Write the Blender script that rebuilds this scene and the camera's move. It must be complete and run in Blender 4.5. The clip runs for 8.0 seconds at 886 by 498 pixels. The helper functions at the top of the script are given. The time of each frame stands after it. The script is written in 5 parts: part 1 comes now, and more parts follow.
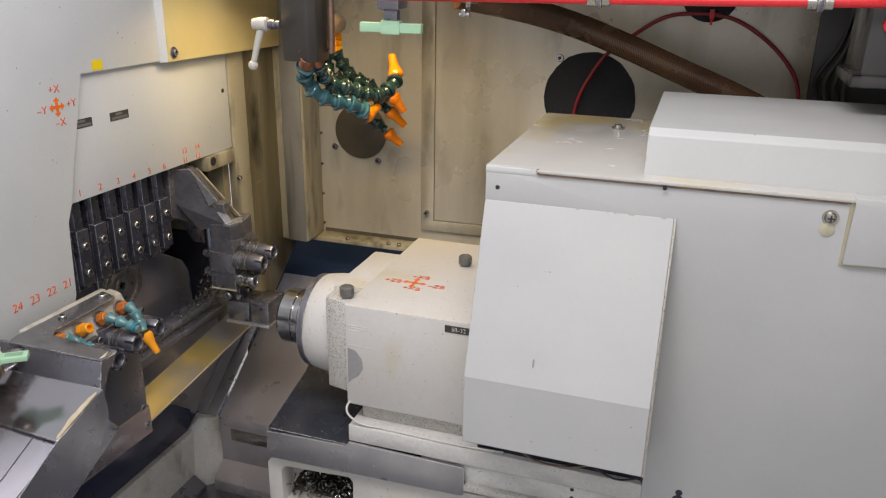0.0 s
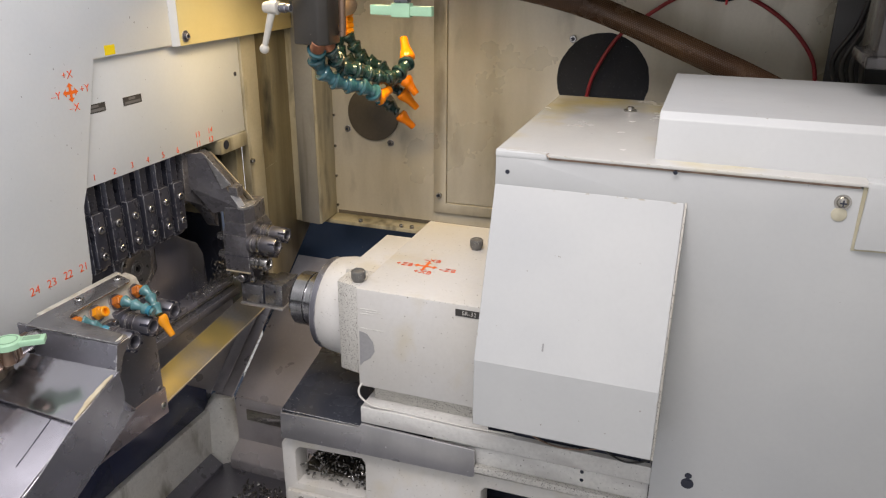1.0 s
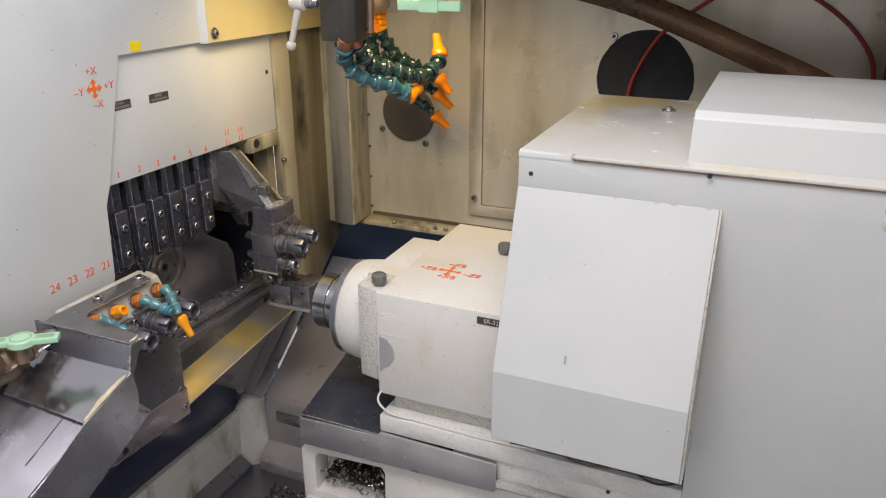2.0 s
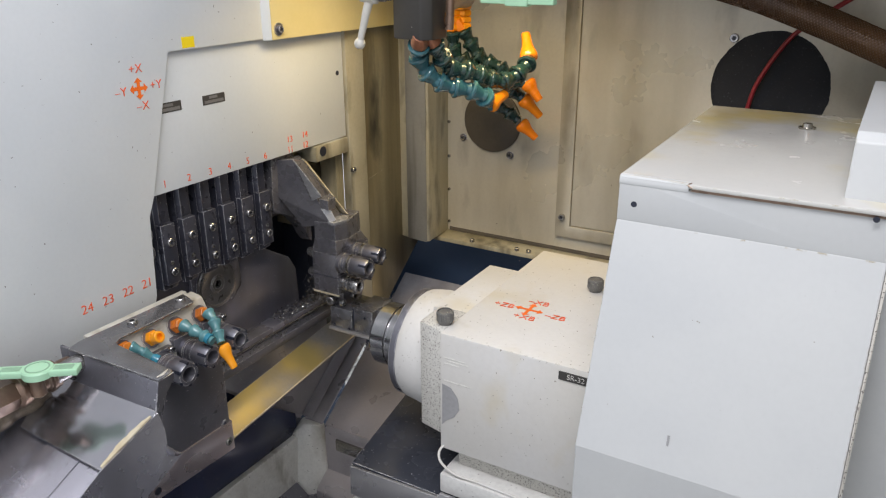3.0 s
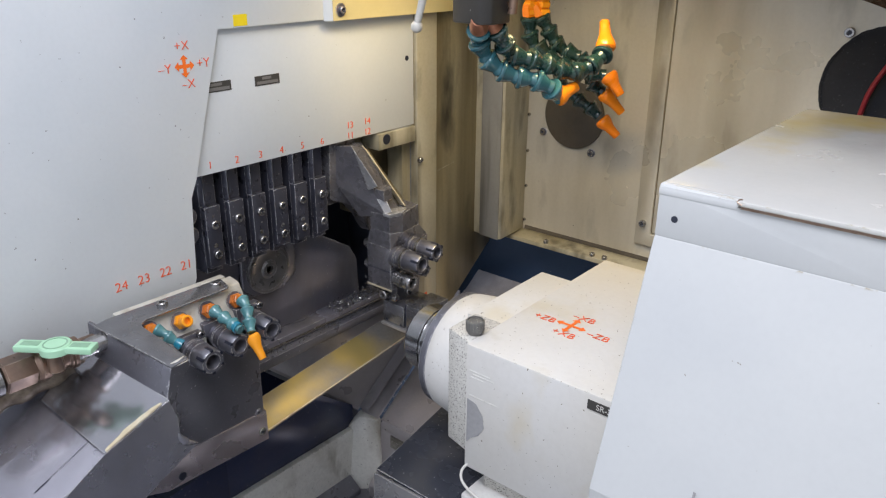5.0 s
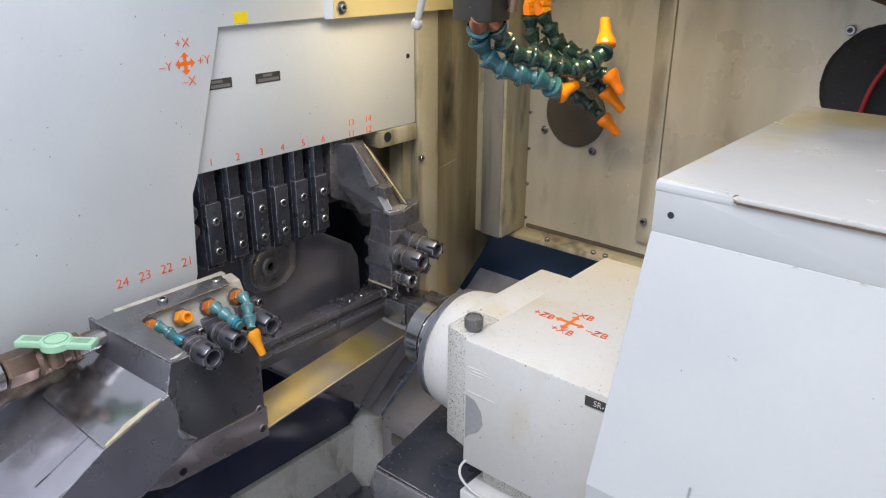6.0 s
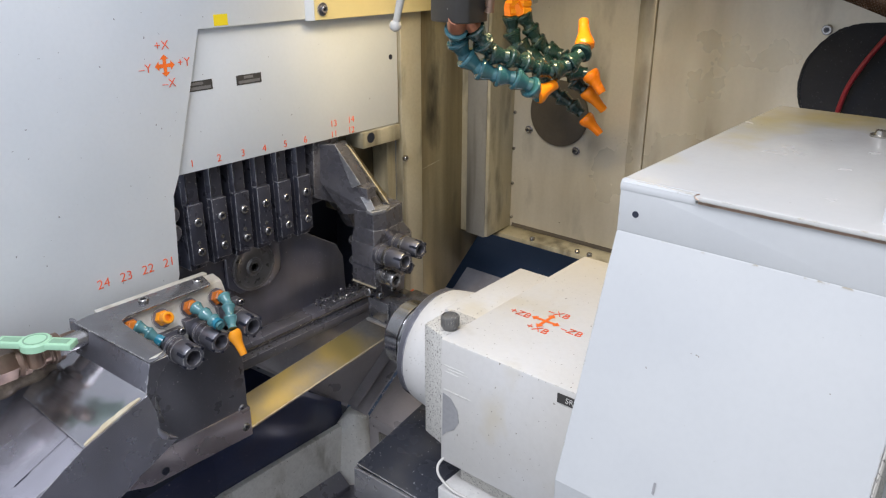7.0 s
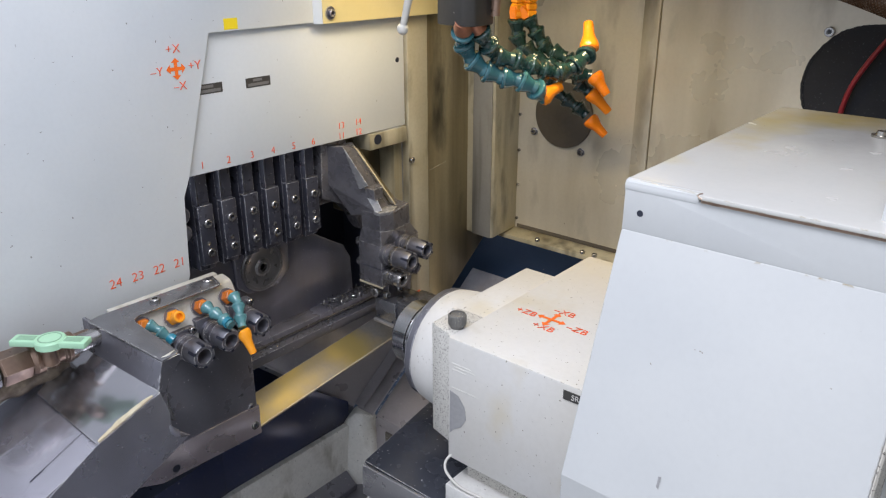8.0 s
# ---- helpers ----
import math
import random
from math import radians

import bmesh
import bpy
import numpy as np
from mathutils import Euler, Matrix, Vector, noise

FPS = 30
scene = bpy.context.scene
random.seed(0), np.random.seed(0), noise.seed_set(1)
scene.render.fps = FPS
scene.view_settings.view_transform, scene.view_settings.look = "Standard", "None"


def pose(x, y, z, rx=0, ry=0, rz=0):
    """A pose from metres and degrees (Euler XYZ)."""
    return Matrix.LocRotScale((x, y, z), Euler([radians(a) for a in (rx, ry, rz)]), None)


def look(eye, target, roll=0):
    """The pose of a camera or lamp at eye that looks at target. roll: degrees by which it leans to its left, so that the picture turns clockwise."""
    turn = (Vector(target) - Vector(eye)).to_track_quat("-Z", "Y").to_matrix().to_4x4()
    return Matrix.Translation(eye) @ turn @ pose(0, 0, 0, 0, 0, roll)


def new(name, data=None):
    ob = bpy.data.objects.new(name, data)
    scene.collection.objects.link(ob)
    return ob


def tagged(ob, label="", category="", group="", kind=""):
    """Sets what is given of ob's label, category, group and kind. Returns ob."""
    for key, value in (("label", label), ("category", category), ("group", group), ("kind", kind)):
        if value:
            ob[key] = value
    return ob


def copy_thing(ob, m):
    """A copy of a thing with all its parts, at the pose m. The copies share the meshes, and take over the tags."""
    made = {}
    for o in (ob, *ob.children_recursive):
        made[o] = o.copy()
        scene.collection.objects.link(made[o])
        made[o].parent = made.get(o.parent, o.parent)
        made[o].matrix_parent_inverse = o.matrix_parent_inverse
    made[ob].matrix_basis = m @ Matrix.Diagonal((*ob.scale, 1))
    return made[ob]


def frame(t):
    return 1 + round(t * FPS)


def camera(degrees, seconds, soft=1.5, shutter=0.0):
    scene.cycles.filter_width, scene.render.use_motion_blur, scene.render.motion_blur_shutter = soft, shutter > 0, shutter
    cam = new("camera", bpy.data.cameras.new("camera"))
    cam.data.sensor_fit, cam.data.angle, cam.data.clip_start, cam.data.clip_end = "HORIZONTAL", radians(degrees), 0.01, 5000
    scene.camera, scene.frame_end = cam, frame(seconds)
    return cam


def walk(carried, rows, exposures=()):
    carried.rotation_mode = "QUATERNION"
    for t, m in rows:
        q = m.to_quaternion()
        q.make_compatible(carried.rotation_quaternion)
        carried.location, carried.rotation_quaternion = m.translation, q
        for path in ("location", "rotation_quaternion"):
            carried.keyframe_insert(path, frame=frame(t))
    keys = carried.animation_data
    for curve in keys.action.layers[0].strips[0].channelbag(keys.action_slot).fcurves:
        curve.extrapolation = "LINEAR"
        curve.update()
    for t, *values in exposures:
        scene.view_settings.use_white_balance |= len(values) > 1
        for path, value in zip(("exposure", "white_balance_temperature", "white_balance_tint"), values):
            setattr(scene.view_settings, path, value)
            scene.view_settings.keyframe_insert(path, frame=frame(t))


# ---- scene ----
cam = camera(60.1, 8.0, soft=1.2)
PATH = [
    (0, (0.013, 0.013, 1.502), (-0.567, 1.799, 0.815), 0.9),
    (0.5, (0.013, 0.01, 1.506), (-0.576, 1.78, 0.786), 0.6),
    (1, (0.02, 0.015, 1.509), (-0.593, 1.77, 0.771), 0.4),
    (2.5, (0.047, 0.136, 1.482), (-0.789, 1.801, 0.756), -0.2),
    (2.7, (0.027, 0.172, 1.476), (-0.852, 1.817, 0.751), -0.2),
    (3, (-0.015, 0.217, 1.472), (-0.956, 1.826, 0.748), -0.2),
    (3.2, (-0.029, 0.246, 1.470), (-1.008, 1.831, 0.742), 0.0),
    (3.5, (-0.015, 0.274, 1.466), (-1.065, 1.81, 0.732), -0.2),
    (3.7, (-0.003, 0.301, 1.460), (-1.082, 1.813, 0.722), 0.0),
    (4, (0.017, 0.318, 1.458), (-1.105, 1.798, 0.715), 0.0),
    (4.5, (0.021, 0.328, 1.459), (-1.147, 1.77, 0.712), 0.3),
    (6, (0.028, 0.331, 1.456), (-1.166, 1.75, 0.707), 0.3),
    (6.5, (0.041, 0.34, 1.458), (-1.149, 1.761, 0.706), 0.2),
    (7, (0.051, 0.341, 1.459), (-1.139, 1.763, 0.709), 0.1),
    (7.5, (0.055, 0.333, 1.46), (-1.14, 1.752, 0.713), 0.0),
    (8, (0.057, 0.329, 1.461), (-1.143, 1.745, 0.717), -0.1),
]
walk(cam, [(t, look(eye, target, roll)) for t, eye, target, roll in PATH],
     exposures=[(0.0, 0.0, 7000, 19), (1.0, 0.15, 7000, 19), (2.5, 0.18, 7000, 18), (3.0, 0.17, 6600, 16), (3.5, 0.2, 6350, 17), (4.5, 0.25, 6280, 17), (8.0, 0.27, 6230, 17)])

# ---- world and light ----
world = bpy.data.worlds.new("workshop_air")
scene.world = world
world.use_nodes = True
world.node_tree.nodes["Background"].inputs[0].default_value = (0.86, 0.93, 1.0, 1)
world.node_tree.nodes["Background"].inputs[1].default_value = 0.76


def area_lamp(name, m, power, size, size_y, color):
    data = bpy.data.lights.new(name, "AREA")
    data.shape, data.size, data.size_y, data.energy, data.color = "RECTANGLE", size, size_y, power, color
    ob = new(name, data)
    ob.matrix_world = m
    return ob


area_lamp("workshop_tube_light", look((-0.20, 0.25, 2.2), (-0.35, 0.85, 1.0)), 12, 0.8, 0.35, (0.97, 0.99, 1.0))
warm_lamp = area_lamp("machine_lamp_warm", look((-0.55, 1.17, 1.515), (-0.56, 1.20, 1.0)), 1.9, 0.30, 0.05, (1.0, 0.78, 0.37))
warm_lamp.data.spread = radians(138)

# ---- materials ----


def mat(name, c1, c2, rough=0.4, metal=0.0, scale=6.0, fine=180.0, fine_amount=0.25, bump=0.15, speck=None, speck_scale=160.0,
        speck_cut=0.72, stain=None, stain_scale=(9, 9, 1.6), stain_cut=(0.52, 0.75), coat=0.0, transmission=0.0, rough_var=0.12, stain_grad=None, smudge=None, smudge_scale=7.0, smudge_cut=(0.58, 0.74), edge=None, edge_width=0.0016, edge_scale=110, edge_cut=(0.40, 0.60), wave=0.0, wave_scale=16.0):
    m = bpy.data.materials.new(name)
    m.use_nodes = True
    nt = m.node_tree
    n, l = nt.nodes, nt.links
    b = n["Principled BSDF"]
    tc = n.new("ShaderNodeTexCoord")
    info = n.new("ShaderNodeObjectInfo")
    off = n.new("ShaderNodeVectorMath")
    off.operation = "MULTIPLY_ADD"
    off.inputs[1].default_value = (1, 1, 1)
    l.new(tc.outputs["Object"], off.inputs[0])
    cmb = n.new("ShaderNodeCombineXYZ")
    for k in range(3):
        l.new(info.outputs["Random"], cmb.inputs[k])
    l.new(cmb.outputs[0], off.inputs[2])
    co = off.outputs[0]

    def noise_tex(sc, detail, vec=None):
        t = n.new("ShaderNodeTexNoise")
        t.inputs["Scale"].default_value = sc
        t.inputs["Detail"].default_value = detail
        l.new(vec or co, t.inputs["Vector"])
        return t.outputs["Fac"]

    def ramp(fac, lo, hi):
        r = n.new("ShaderNodeMapRange")
        r.inputs["From Min"].default_value, r.inputs["From Max"].default_value = lo, hi
        l.new(fac, r.inputs["Value"])
        return r.outputs["Result"]

    def mix(fac, a, bb):
        x = n.new("ShaderNodeMix")
        x.data_type = "RGBA"
        if isinstance(fac, float):
            x.inputs[0].default_value = fac
        else:
            l.new(fac, x.inputs[0])
        for sock, v in ((x.inputs[6], a), (x.inputs[7], bb)):
            if isinstance(v, tuple):
                sock.default_value = (*v, 1)
            else:
                l.new(v, sock)
        return x.outputs[2]

    big = noise_tex(scale, 5)
    small = noise_tex(fine, 3)
    col = mix(ramp(big, 0.35, 0.68), c1, c2)
    if fine_amount:
        f = n.new("ShaderNodeMath")
        f.operation = "MULTIPLY"
        f.inputs[1].default_value = fine_amount
        l.new(ramp(small, 0.4, 0.75), f.inputs[0])
        col = mix(f.outputs[0], col, tuple(v * 0.55 for v in c2))
    if stain:
        mp = n.new("ShaderNodeMapping")
        mp.inputs["Scale"].default_value = stain_scale
        l.new(co, mp.inputs["Vector"])
        s = noise_tex(1.0, 6, mp.outputs[0])
        if stain_grad:
            axis, lo, hi, amount = stain_grad
            sep = n.new("ShaderNodeSeparateXYZ")
            l.new(tc.outputs["Object"], sep.inputs[0])
            g = n.new("ShaderNodeMapRange")
            g.inputs["From Min"].default_value, g.inputs["From Max"].default_value = lo, hi
            g.inputs["To Max"].default_value = amount
            l.new(sep.outputs[axis], g.inputs["Value"])
            add = n.new("ShaderNodeMath")
            l.new(s, add.inputs[0])
            l.new(g.outputs["Result"], add.inputs[1])
            s = add.outputs[0]
        col = mix(ramp(s, *stain_cut), col, stain)
    if speck:
        sp = noise_tex(speck_scale, 2)
        col = mix(ramp(sp, speck_cut, speck_cut + 0.03), col, speck)
    if smudge:
        ms = n.new("ShaderNodeMapping")
        ms.inputs["Scale"].default_value = (smudge_scale * 1.6, smudge_scale * 1.6, smudge_scale * 0.5)
        l.new(co, ms.inputs["Vector"])
        col = mix(ramp(noise_tex(1.0, 10, ms.outputs[0]), *smudge_cut), col, smudge)
    # Edge tone: real edge wear, plus edge highlights painted onto the dark metals.
    if edge:
        bev = n.new("ShaderNodeBevel")
        bev.inputs["Radius"].default_value = edge_width
        geo = n.new("ShaderNodeNewGeometry")
        dot = n.new("ShaderNodeVectorMath")
        dot.operation = "DOT_PRODUCT"
        l.new(bev.outputs[0], dot.inputs[0])
        l.new(geo.outputs["Normal"], dot.inputs[1])
        wear_and_glint = n.new("ShaderNodeMath")
        wear_and_glint.operation = "MULTIPLY"
        l.new(ramp(dot.outputs["Value"], 0.985, 0.86), wear_and_glint.inputs[0])
        l.new(ramp(noise_tex(edge_scale, 4), *edge_cut), wear_and_glint.inputs[1])
        col = mix(wear_and_glint.outputs[0], col, edge)
    l.new(col, b.inputs["Base Color"])
    rr = n.new("ShaderNodeMapRange")
    rr.inputs["To Min"].default_value, rr.inputs["To Max"].default_value = max(0.03, rough - rough_var), min(1, rough + rough_var)
    l.new(noise_tex(scale * 3.1, 5), rr.inputs["Value"])
    l.new(rr.outputs["Result"], b.inputs["Roughness"])
    b.inputs["Metallic"].default_value = metal
    b.inputs["Coat Weight"].default_value = coat
    b.inputs["Coat Roughness"].default_value = 0.15
    b.inputs["Transmission Weight"].default_value = transmission
    if bump:
        bn = n.new("ShaderNodeBump")
        bn.inputs["Strength"].default_value = bump
        bn.inputs["Distance"].default_value = 0.0006
        l.new(small, bn.inputs["Height"])
        if wave:
            dent = n.new("ShaderNodeBump")
            dent.inputs["Strength"].default_value = wave
            dent.inputs["Distance"].default_value = 0.004
            l.new(noise_tex(wave_scale, 3), dent.inputs["Height"])
            l.new(dent.outputs[0], bn.inputs["Normal"])
        l.new(bn.outputs[0], b.inputs["Normal"])
    return m


M = {
    "white": mat("white_machine_paint", (0.470, 0.486, 0.490), (0.513, 0.526, 0.522), 0.42, speck=(0.25, 0.23, 0.2), speck_scale=150, speck_cut=0.765, fine_amount=0.05, bump=0.06, edge=(0.30, 0.26, 0.18), edge_cut=(0.56, 0.64), edge_width=0.0022),
    "wallwhite": mat("pale_grey_paint", (0.621, 0.66, 0.683), (0.679, 0.71, 0.724), 0.5, speck=(0.24, 0.24, 0.24), speck_scale=150, speck_cut=0.745, fine_amount=0.05, bump=0.05, edge=(0.34, 0.31, 0.25), edge_cut=(0.54, 0.64)),
    "topwhite": mat("stained_white_paint", (0.488, 0.488, 0.471), (0.522, 0.513, 0.480), 0.24, stain=(0.52, 0.42, 0.17), stain_scale=(7, 7, 7), stain_cut=(0.62, 0.86), stain_grad=(1, -0.12, 0.20, 0.26), speck=(0.25, 0.23, 0.2), speck_scale=150, speck_cut=0.76, fine_amount=0.05, bump=0.06, edge=(0.30, 0.25, 0.15), edge_cut=(0.54, 0.62), edge_width=0.0022),
    "railpaint": mat("paint_worn_to_grey_metal", (0.684, 0.679, 0.647), (0.593, 0.592, 0.573), 0.45, stain=(0.52, 0.51, 0.49), stain_scale=(14, 30, 30), stain_cut=(0.48, 0.66), speck=(0.12, 0.11, 0.10), speck_scale=300, speck_cut=0.70, bump=0.35),
    "cream": mat("yellow_cream_paint", (0.62, 0.52, 0.24), (0.70, 0.60, 0.31), 0.4, fine_amount=0.06, bump=0.05, stain=(0.58, 0.44, 0.16)),
    "boxwhite": mat("cream_white_cast_paint", (0.614, 0.606, 0.583), (0.578, 0.556, 0.506), 0.40, speck=(0.2, 0.18, 0.14), speck_scale=260, speck_cut=0.70, bump=0.12, fine_amount=0.08, stain=(0.54, 0.47, 0.32), stain_scale=(11, 11, 8), stain_cut=(0.56, 0.84), edge=(0.30, 0.27, 0.21), edge_cut=(0.54, 0.62), edge_width=0.002, smudge=(0.42, 0.39, 0.31), smudge_scale=10, smudge_cut=(0.62, 0.85)),
    "rough": mat("chipped_white_paint", (0.60, 0.59, 0.55), (0.50, 0.48, 0.43), 0.6, speck=(0.10, 0.09, 0.08), speck_scale=600, speck_cut=0.60, bump=0.4),
    "backmetal": mat("oily_grey_sheet_metal", (0.54, 0.51, 0.43), (0.63, 0.595, 0.50), 0.30, 0.25, scale=2.2, stain=(0.22, 0.185, 0.105), stain_scale=(7, 7, 1.3), stain_cut=(0.46, 0.84), fine_amount=0.12, bump=0.05, speck=(0.12, 0.11, 0.09), speck_scale=110, speck_cut=0.76, smudge=(0.085, 0.073, 0.05), smudge_cut=(0.56, 0.80), wave=0.12),
    "olive": mat("oil_stained_olive_steel", (0.358, 0.314, 0.196), (0.250, 0.212, 0.120), 0.33, 0.3, scale=3, stain=(0.095, 0.073, 0.036), stain_scale=(16, 16, 1.1), stain_cut=(0.42, 0.74), stain_grad=(1, -0.08, 0.07, 0.16), fine_amount=0.15, bump=0.06, smudge=(0.045, 0.04, 0.028), smudge_scale=9, wave=0.15),
    "stripmetal": mat("stained_pale_steel", (0.572, 0.539, 0.418), (0.44, 0.396, 0.264), 0.38, 0.3, stain=(0.12, 0.10, 0.06), stain_scale=(22, 22, 1.8), stain_cut=(0.50, 0.72), fine_amount=0.15, smudge=(0.04, 0.035, 0.025), smudge_scale=16, smudge_cut=(0.56, 0.80)),
    "pillargrey": mat("stained_steel_grey_reflection", (0.36, 0.36, 0.34), (0.27, 0.265, 0.24), 0.34, 0.4, stain=(0.11, 0.10, 0.085), stain_scale=(30, 30, 2.2), stain_cut=(0.48, 0.75), fine_amount=0.1, smudge=(0.06, 0.055, 0.045), smudge_scale=9, smudge_cut=(0.56, 0.84)),
    "holder": mat("black_oxide_holder_steel", (0.055, 0.058, 0.078), (0.085, 0.087, 0.112), 0.30, 0.5, scale=20, fine_amount=0.2, bump=0.08, edge=(0.85, 0.85, 0.87), edge_cut=(0.36, 0.52), speck=(0.6, 0.6, 0.6), speck_scale=320, speck_cut=0.715),
    "turned": mat("turned_dark_steel", (0.4, 0.4, 0.41), (0.26, 0.26, 0.27), 0.18, 0.95, scale=30, fine_amount=0.1, bump=0.03, rough_var=0.06, edge=(0.9, 0.9, 0.9), edge_cut=(0.3, 0.5)),
    "bushsteel": mat("oily_turned_bushing_steel", (0.25, 0.24, 0.235), (0.17, 0.163, 0.16), 0.30, 0.7, scale=30, fine_amount=0.1, bump=0.03, edge=(0.9, 0.9, 0.9), edge_cut=(0.3, 0.5)),
    "platesteel": mat("oily_satin_plate_steel", (0.22, 0.22, 0.235), (0.30, 0.30, 0.315), 0.26, 0.75, scale=9, stain=(0.16, 0.155, 0.16), stain_scale=(20, 20, 20), stain_cut=(0.5, 0.72), fine_amount=0.12, bump=0.06, edge=(0.9, 0.89, 0.86), edge_cut=(0.36, 0.52), speck=(0.7, 0.7, 0.7), speck_scale=320, speck_cut=0.715, wave=0.15),
    "guidesheet": mat("brown_oily_sheet_steel", (0.47, 0.44, 0.445), (0.35, 0.328, 0.335), 0.3, 0.4, scale=4, stain=(0.15, 0.14, 0.13), stain_scale=(6, 6, 6), fine_amount=0.1, bump=0.05, speck=(0.6, 0.6, 0.6), speck_scale=320, speck_cut=0.715, edge=(0.30, 0.29, 0.29), wave=0.20),
    "slideplate": mat("oily_dark_slide_steel", (0.213, 0.211, 0.257), (0.295, 0.286, 0.328), 0.24, 0.6, scale=5, stain=(0.12, 0.12, 0.125), stain_scale=(8, 8, 3), fine_amount=0.1, bump=0.05, speck=(0.6, 0.6, 0.6), speck_scale=320, speck_cut=0.715, edge=(0.85, 0.85, 0.87), edge_cut=(0.36, 0.52), wave=0.15),
    "greypatch": mat("bare_grey_primer", (0.33, 0.33, 0.335), (0.28, 0.28, 0.285), 0.5, fine_amount=0.25),
    "disc": mat("brown_oily_disc", (0.105, 0.088, 0.066), (0.07, 0.06, 0.047), 0.5, 0.1, scale=14, fine_amount=0.2),
    "portbar": mat("grimy_beige_steel", (0.60, 0.58, 0.53), (0.50, 0.48, 0.42), 0.4, 0.2, scale=12, speck=(0.10, 0.09, 0.07), speck_scale=500, speck_cut=0.74, stain=(0.26, 0.22, 0.15), stain_scale=(30, 30, 30), stain_cut=(0.55, 0.75)),
    "chutesheet": mat("glossy_oily_sheet_steel", (0.37, 0.37, 0.41), (0.50, 0.495, 0.54), 0.16, 0.9, scale=4, stain=(0.15, 0.148, 0.15), stain_scale=(10, 10, 6), stain_cut=(0.48, 0.68), fine_amount=0.08, bump=0.05, speck=(0.65, 0.65, 0.65), speck_scale=320, speck_cut=0.715, rough_var=0.1, wave=0.25, edge=(0.9, 0.88, 0.84), edge_cut=(0.36, 0.52)),
    "chuteside": mat("satin_grey_sheet_steel", (0.40, 0.40, 0.45), (0.48, 0.48, 0.54), 0.26, 0.8, scale=6, stain=(0.27, 0.265, 0.275), stain_scale=(9, 9, 5), fine_amount=0.08, bump=0.05, speck=(0.70, 0.70, 0.70), speck_scale=320, speck_cut=0.715, edge=(0.75, 0.74, 0.72), wave=0.30),
    "lowsheet": mat("purplish_oily_sheet_steel", (0.41, 0.40, 0.45), (0.49, 0.48, 0.54), 0.25, 0.82, scale=5, stain=(0.34, 0.33, 0.37), stain_scale=(8, 8, 5), fine_amount=0.08, bump=0.05, speck=(0.03, 0.03, 0.03), speck_scale=320, speck_cut=0.715, wave=0.35, edge=(0.9, 0.88, 0.84), edge_cut=(0.36, 0.52)),
    "wornedge": mat("bare_yellowed_metal", (0.72, 0.66, 0.50), (0.58, 0.48, 0.32), 0.4, 0.3, scale=60, fine_amount=0.25, bump=0.4),
    "dullgreen": mat("grimy_green_enamel", (0.20, 0.36, 0.24), (0.26, 0.44, 0.30), 0.45, fine_amount=0.3, scale=60),
    "waycover": mat("oily_way_cover_steel", (0.36, 0.355, 0.365), (0.45, 0.445, 0.45), 0.30, 0.7, scale=6, stain=(0.24, 0.24, 0.25), stain_scale=(8, 8, 4), fine_amount=0.08, bump=0.04, speck=(0.8, 0.8, 0.8), speck_scale=160, speck_cut=0.75, edge=(0.92, 0.90, 0.87), edge_cut=(0.25, 0.42), wave=0.20),
    # Dark copy of the way cover steel: shades the top against the lit front.
    "waytop": mat("oily_way_cover_darkened_top", (0.045, 0.05, 0.065), (0.075, 0.08, 0.10), 0.26, 0.35, scale=6, fine_amount=0.08, bump=0.04, speck=(0.85, 0.85, 0.85), speck_scale=320, speck_cut=0.715, edge=(0.92, 0.90, 0.87), edge_cut=(0.25, 0.42)),
    # Navy tone puts the shade of the deep hollows into colour.
    "recess": mat("navy_hollow_shade", (0.055, 0.089, 0.155), (0.085, 0.128, 0.203), 0.22, 0.2, scale=5, fine_amount=0.1, speck=(0.5, 0.5, 0.5), speck_scale=140, speck_cut=0.76),
    "palesteel": mat("pale_bare_steel", (0.515, 0.499, 0.484), (0.421, 0.406, 0.39), 0.32, 0.6, scale=20, fine_amount=0.15, bump=0.06, edge=(0.9, 0.88, 0.85)),
    "dimprint": mat("dim_grey_print", (0.20, 0.195, 0.185), (0.15, 0.145, 0.14), 0.5, fine_amount=0.1, bump=0),
    "grimyknob": mat("grimy_grey_knob_plastic", (0.10, 0.10, 0.10), (0.17, 0.165, 0.15), 0.4, fine_amount=0.3, scale=60, speck=(0.5, 0.48, 0.42), speck_scale=500, speck_cut=0.66),
    "armsteel": mat("oily_dark_arm_steel", (0.132, 0.129, 0.143), (0.190, 0.184, 0.196), 0.28, 0.55, scale=22, fine_amount=0.15, bump=0.08, edge=(0.92, 0.90, 0.86), edge_cut=(0.40, 0.56), speck=(0.6, 0.6, 0.6), speck_scale=320, speck_cut=0.715),
    "paleteal": mat("pale_teal_plastic", (0.085, 0.235, 0.25), (0.06, 0.18, 0.20), 0.25, fine_amount=0.08, bump=0.03, scale=30, coat=0.6),
    "cyan": mat("bright_cyan_blue_plastic", (0.016, 0.200, 0.288), (0.012, 0.160, 0.240), 0.25, fine_amount=0.05, bump=0.03, scale=30, coat=0.6),
    "rustorange": mat("oil_darkened_orange_plastic", (0.66, 0.20, 0.02), (0.40, 0.11, 0.02), 0.3, fine_amount=0.2, bump=0.05, scale=60),
    "rustyweave": mat("rusty_oil_soaked_hose", (0.26, 0.21, 0.15), (0.13, 0.095, 0.065), 0.4, 0.2, scale=45, fine=260, fine_amount=0.5, bump=0.5, stain=(0.05, 0.04, 0.03), stain_scale=(30, 30, 30), stain_cut=(0.5, 0.7)),
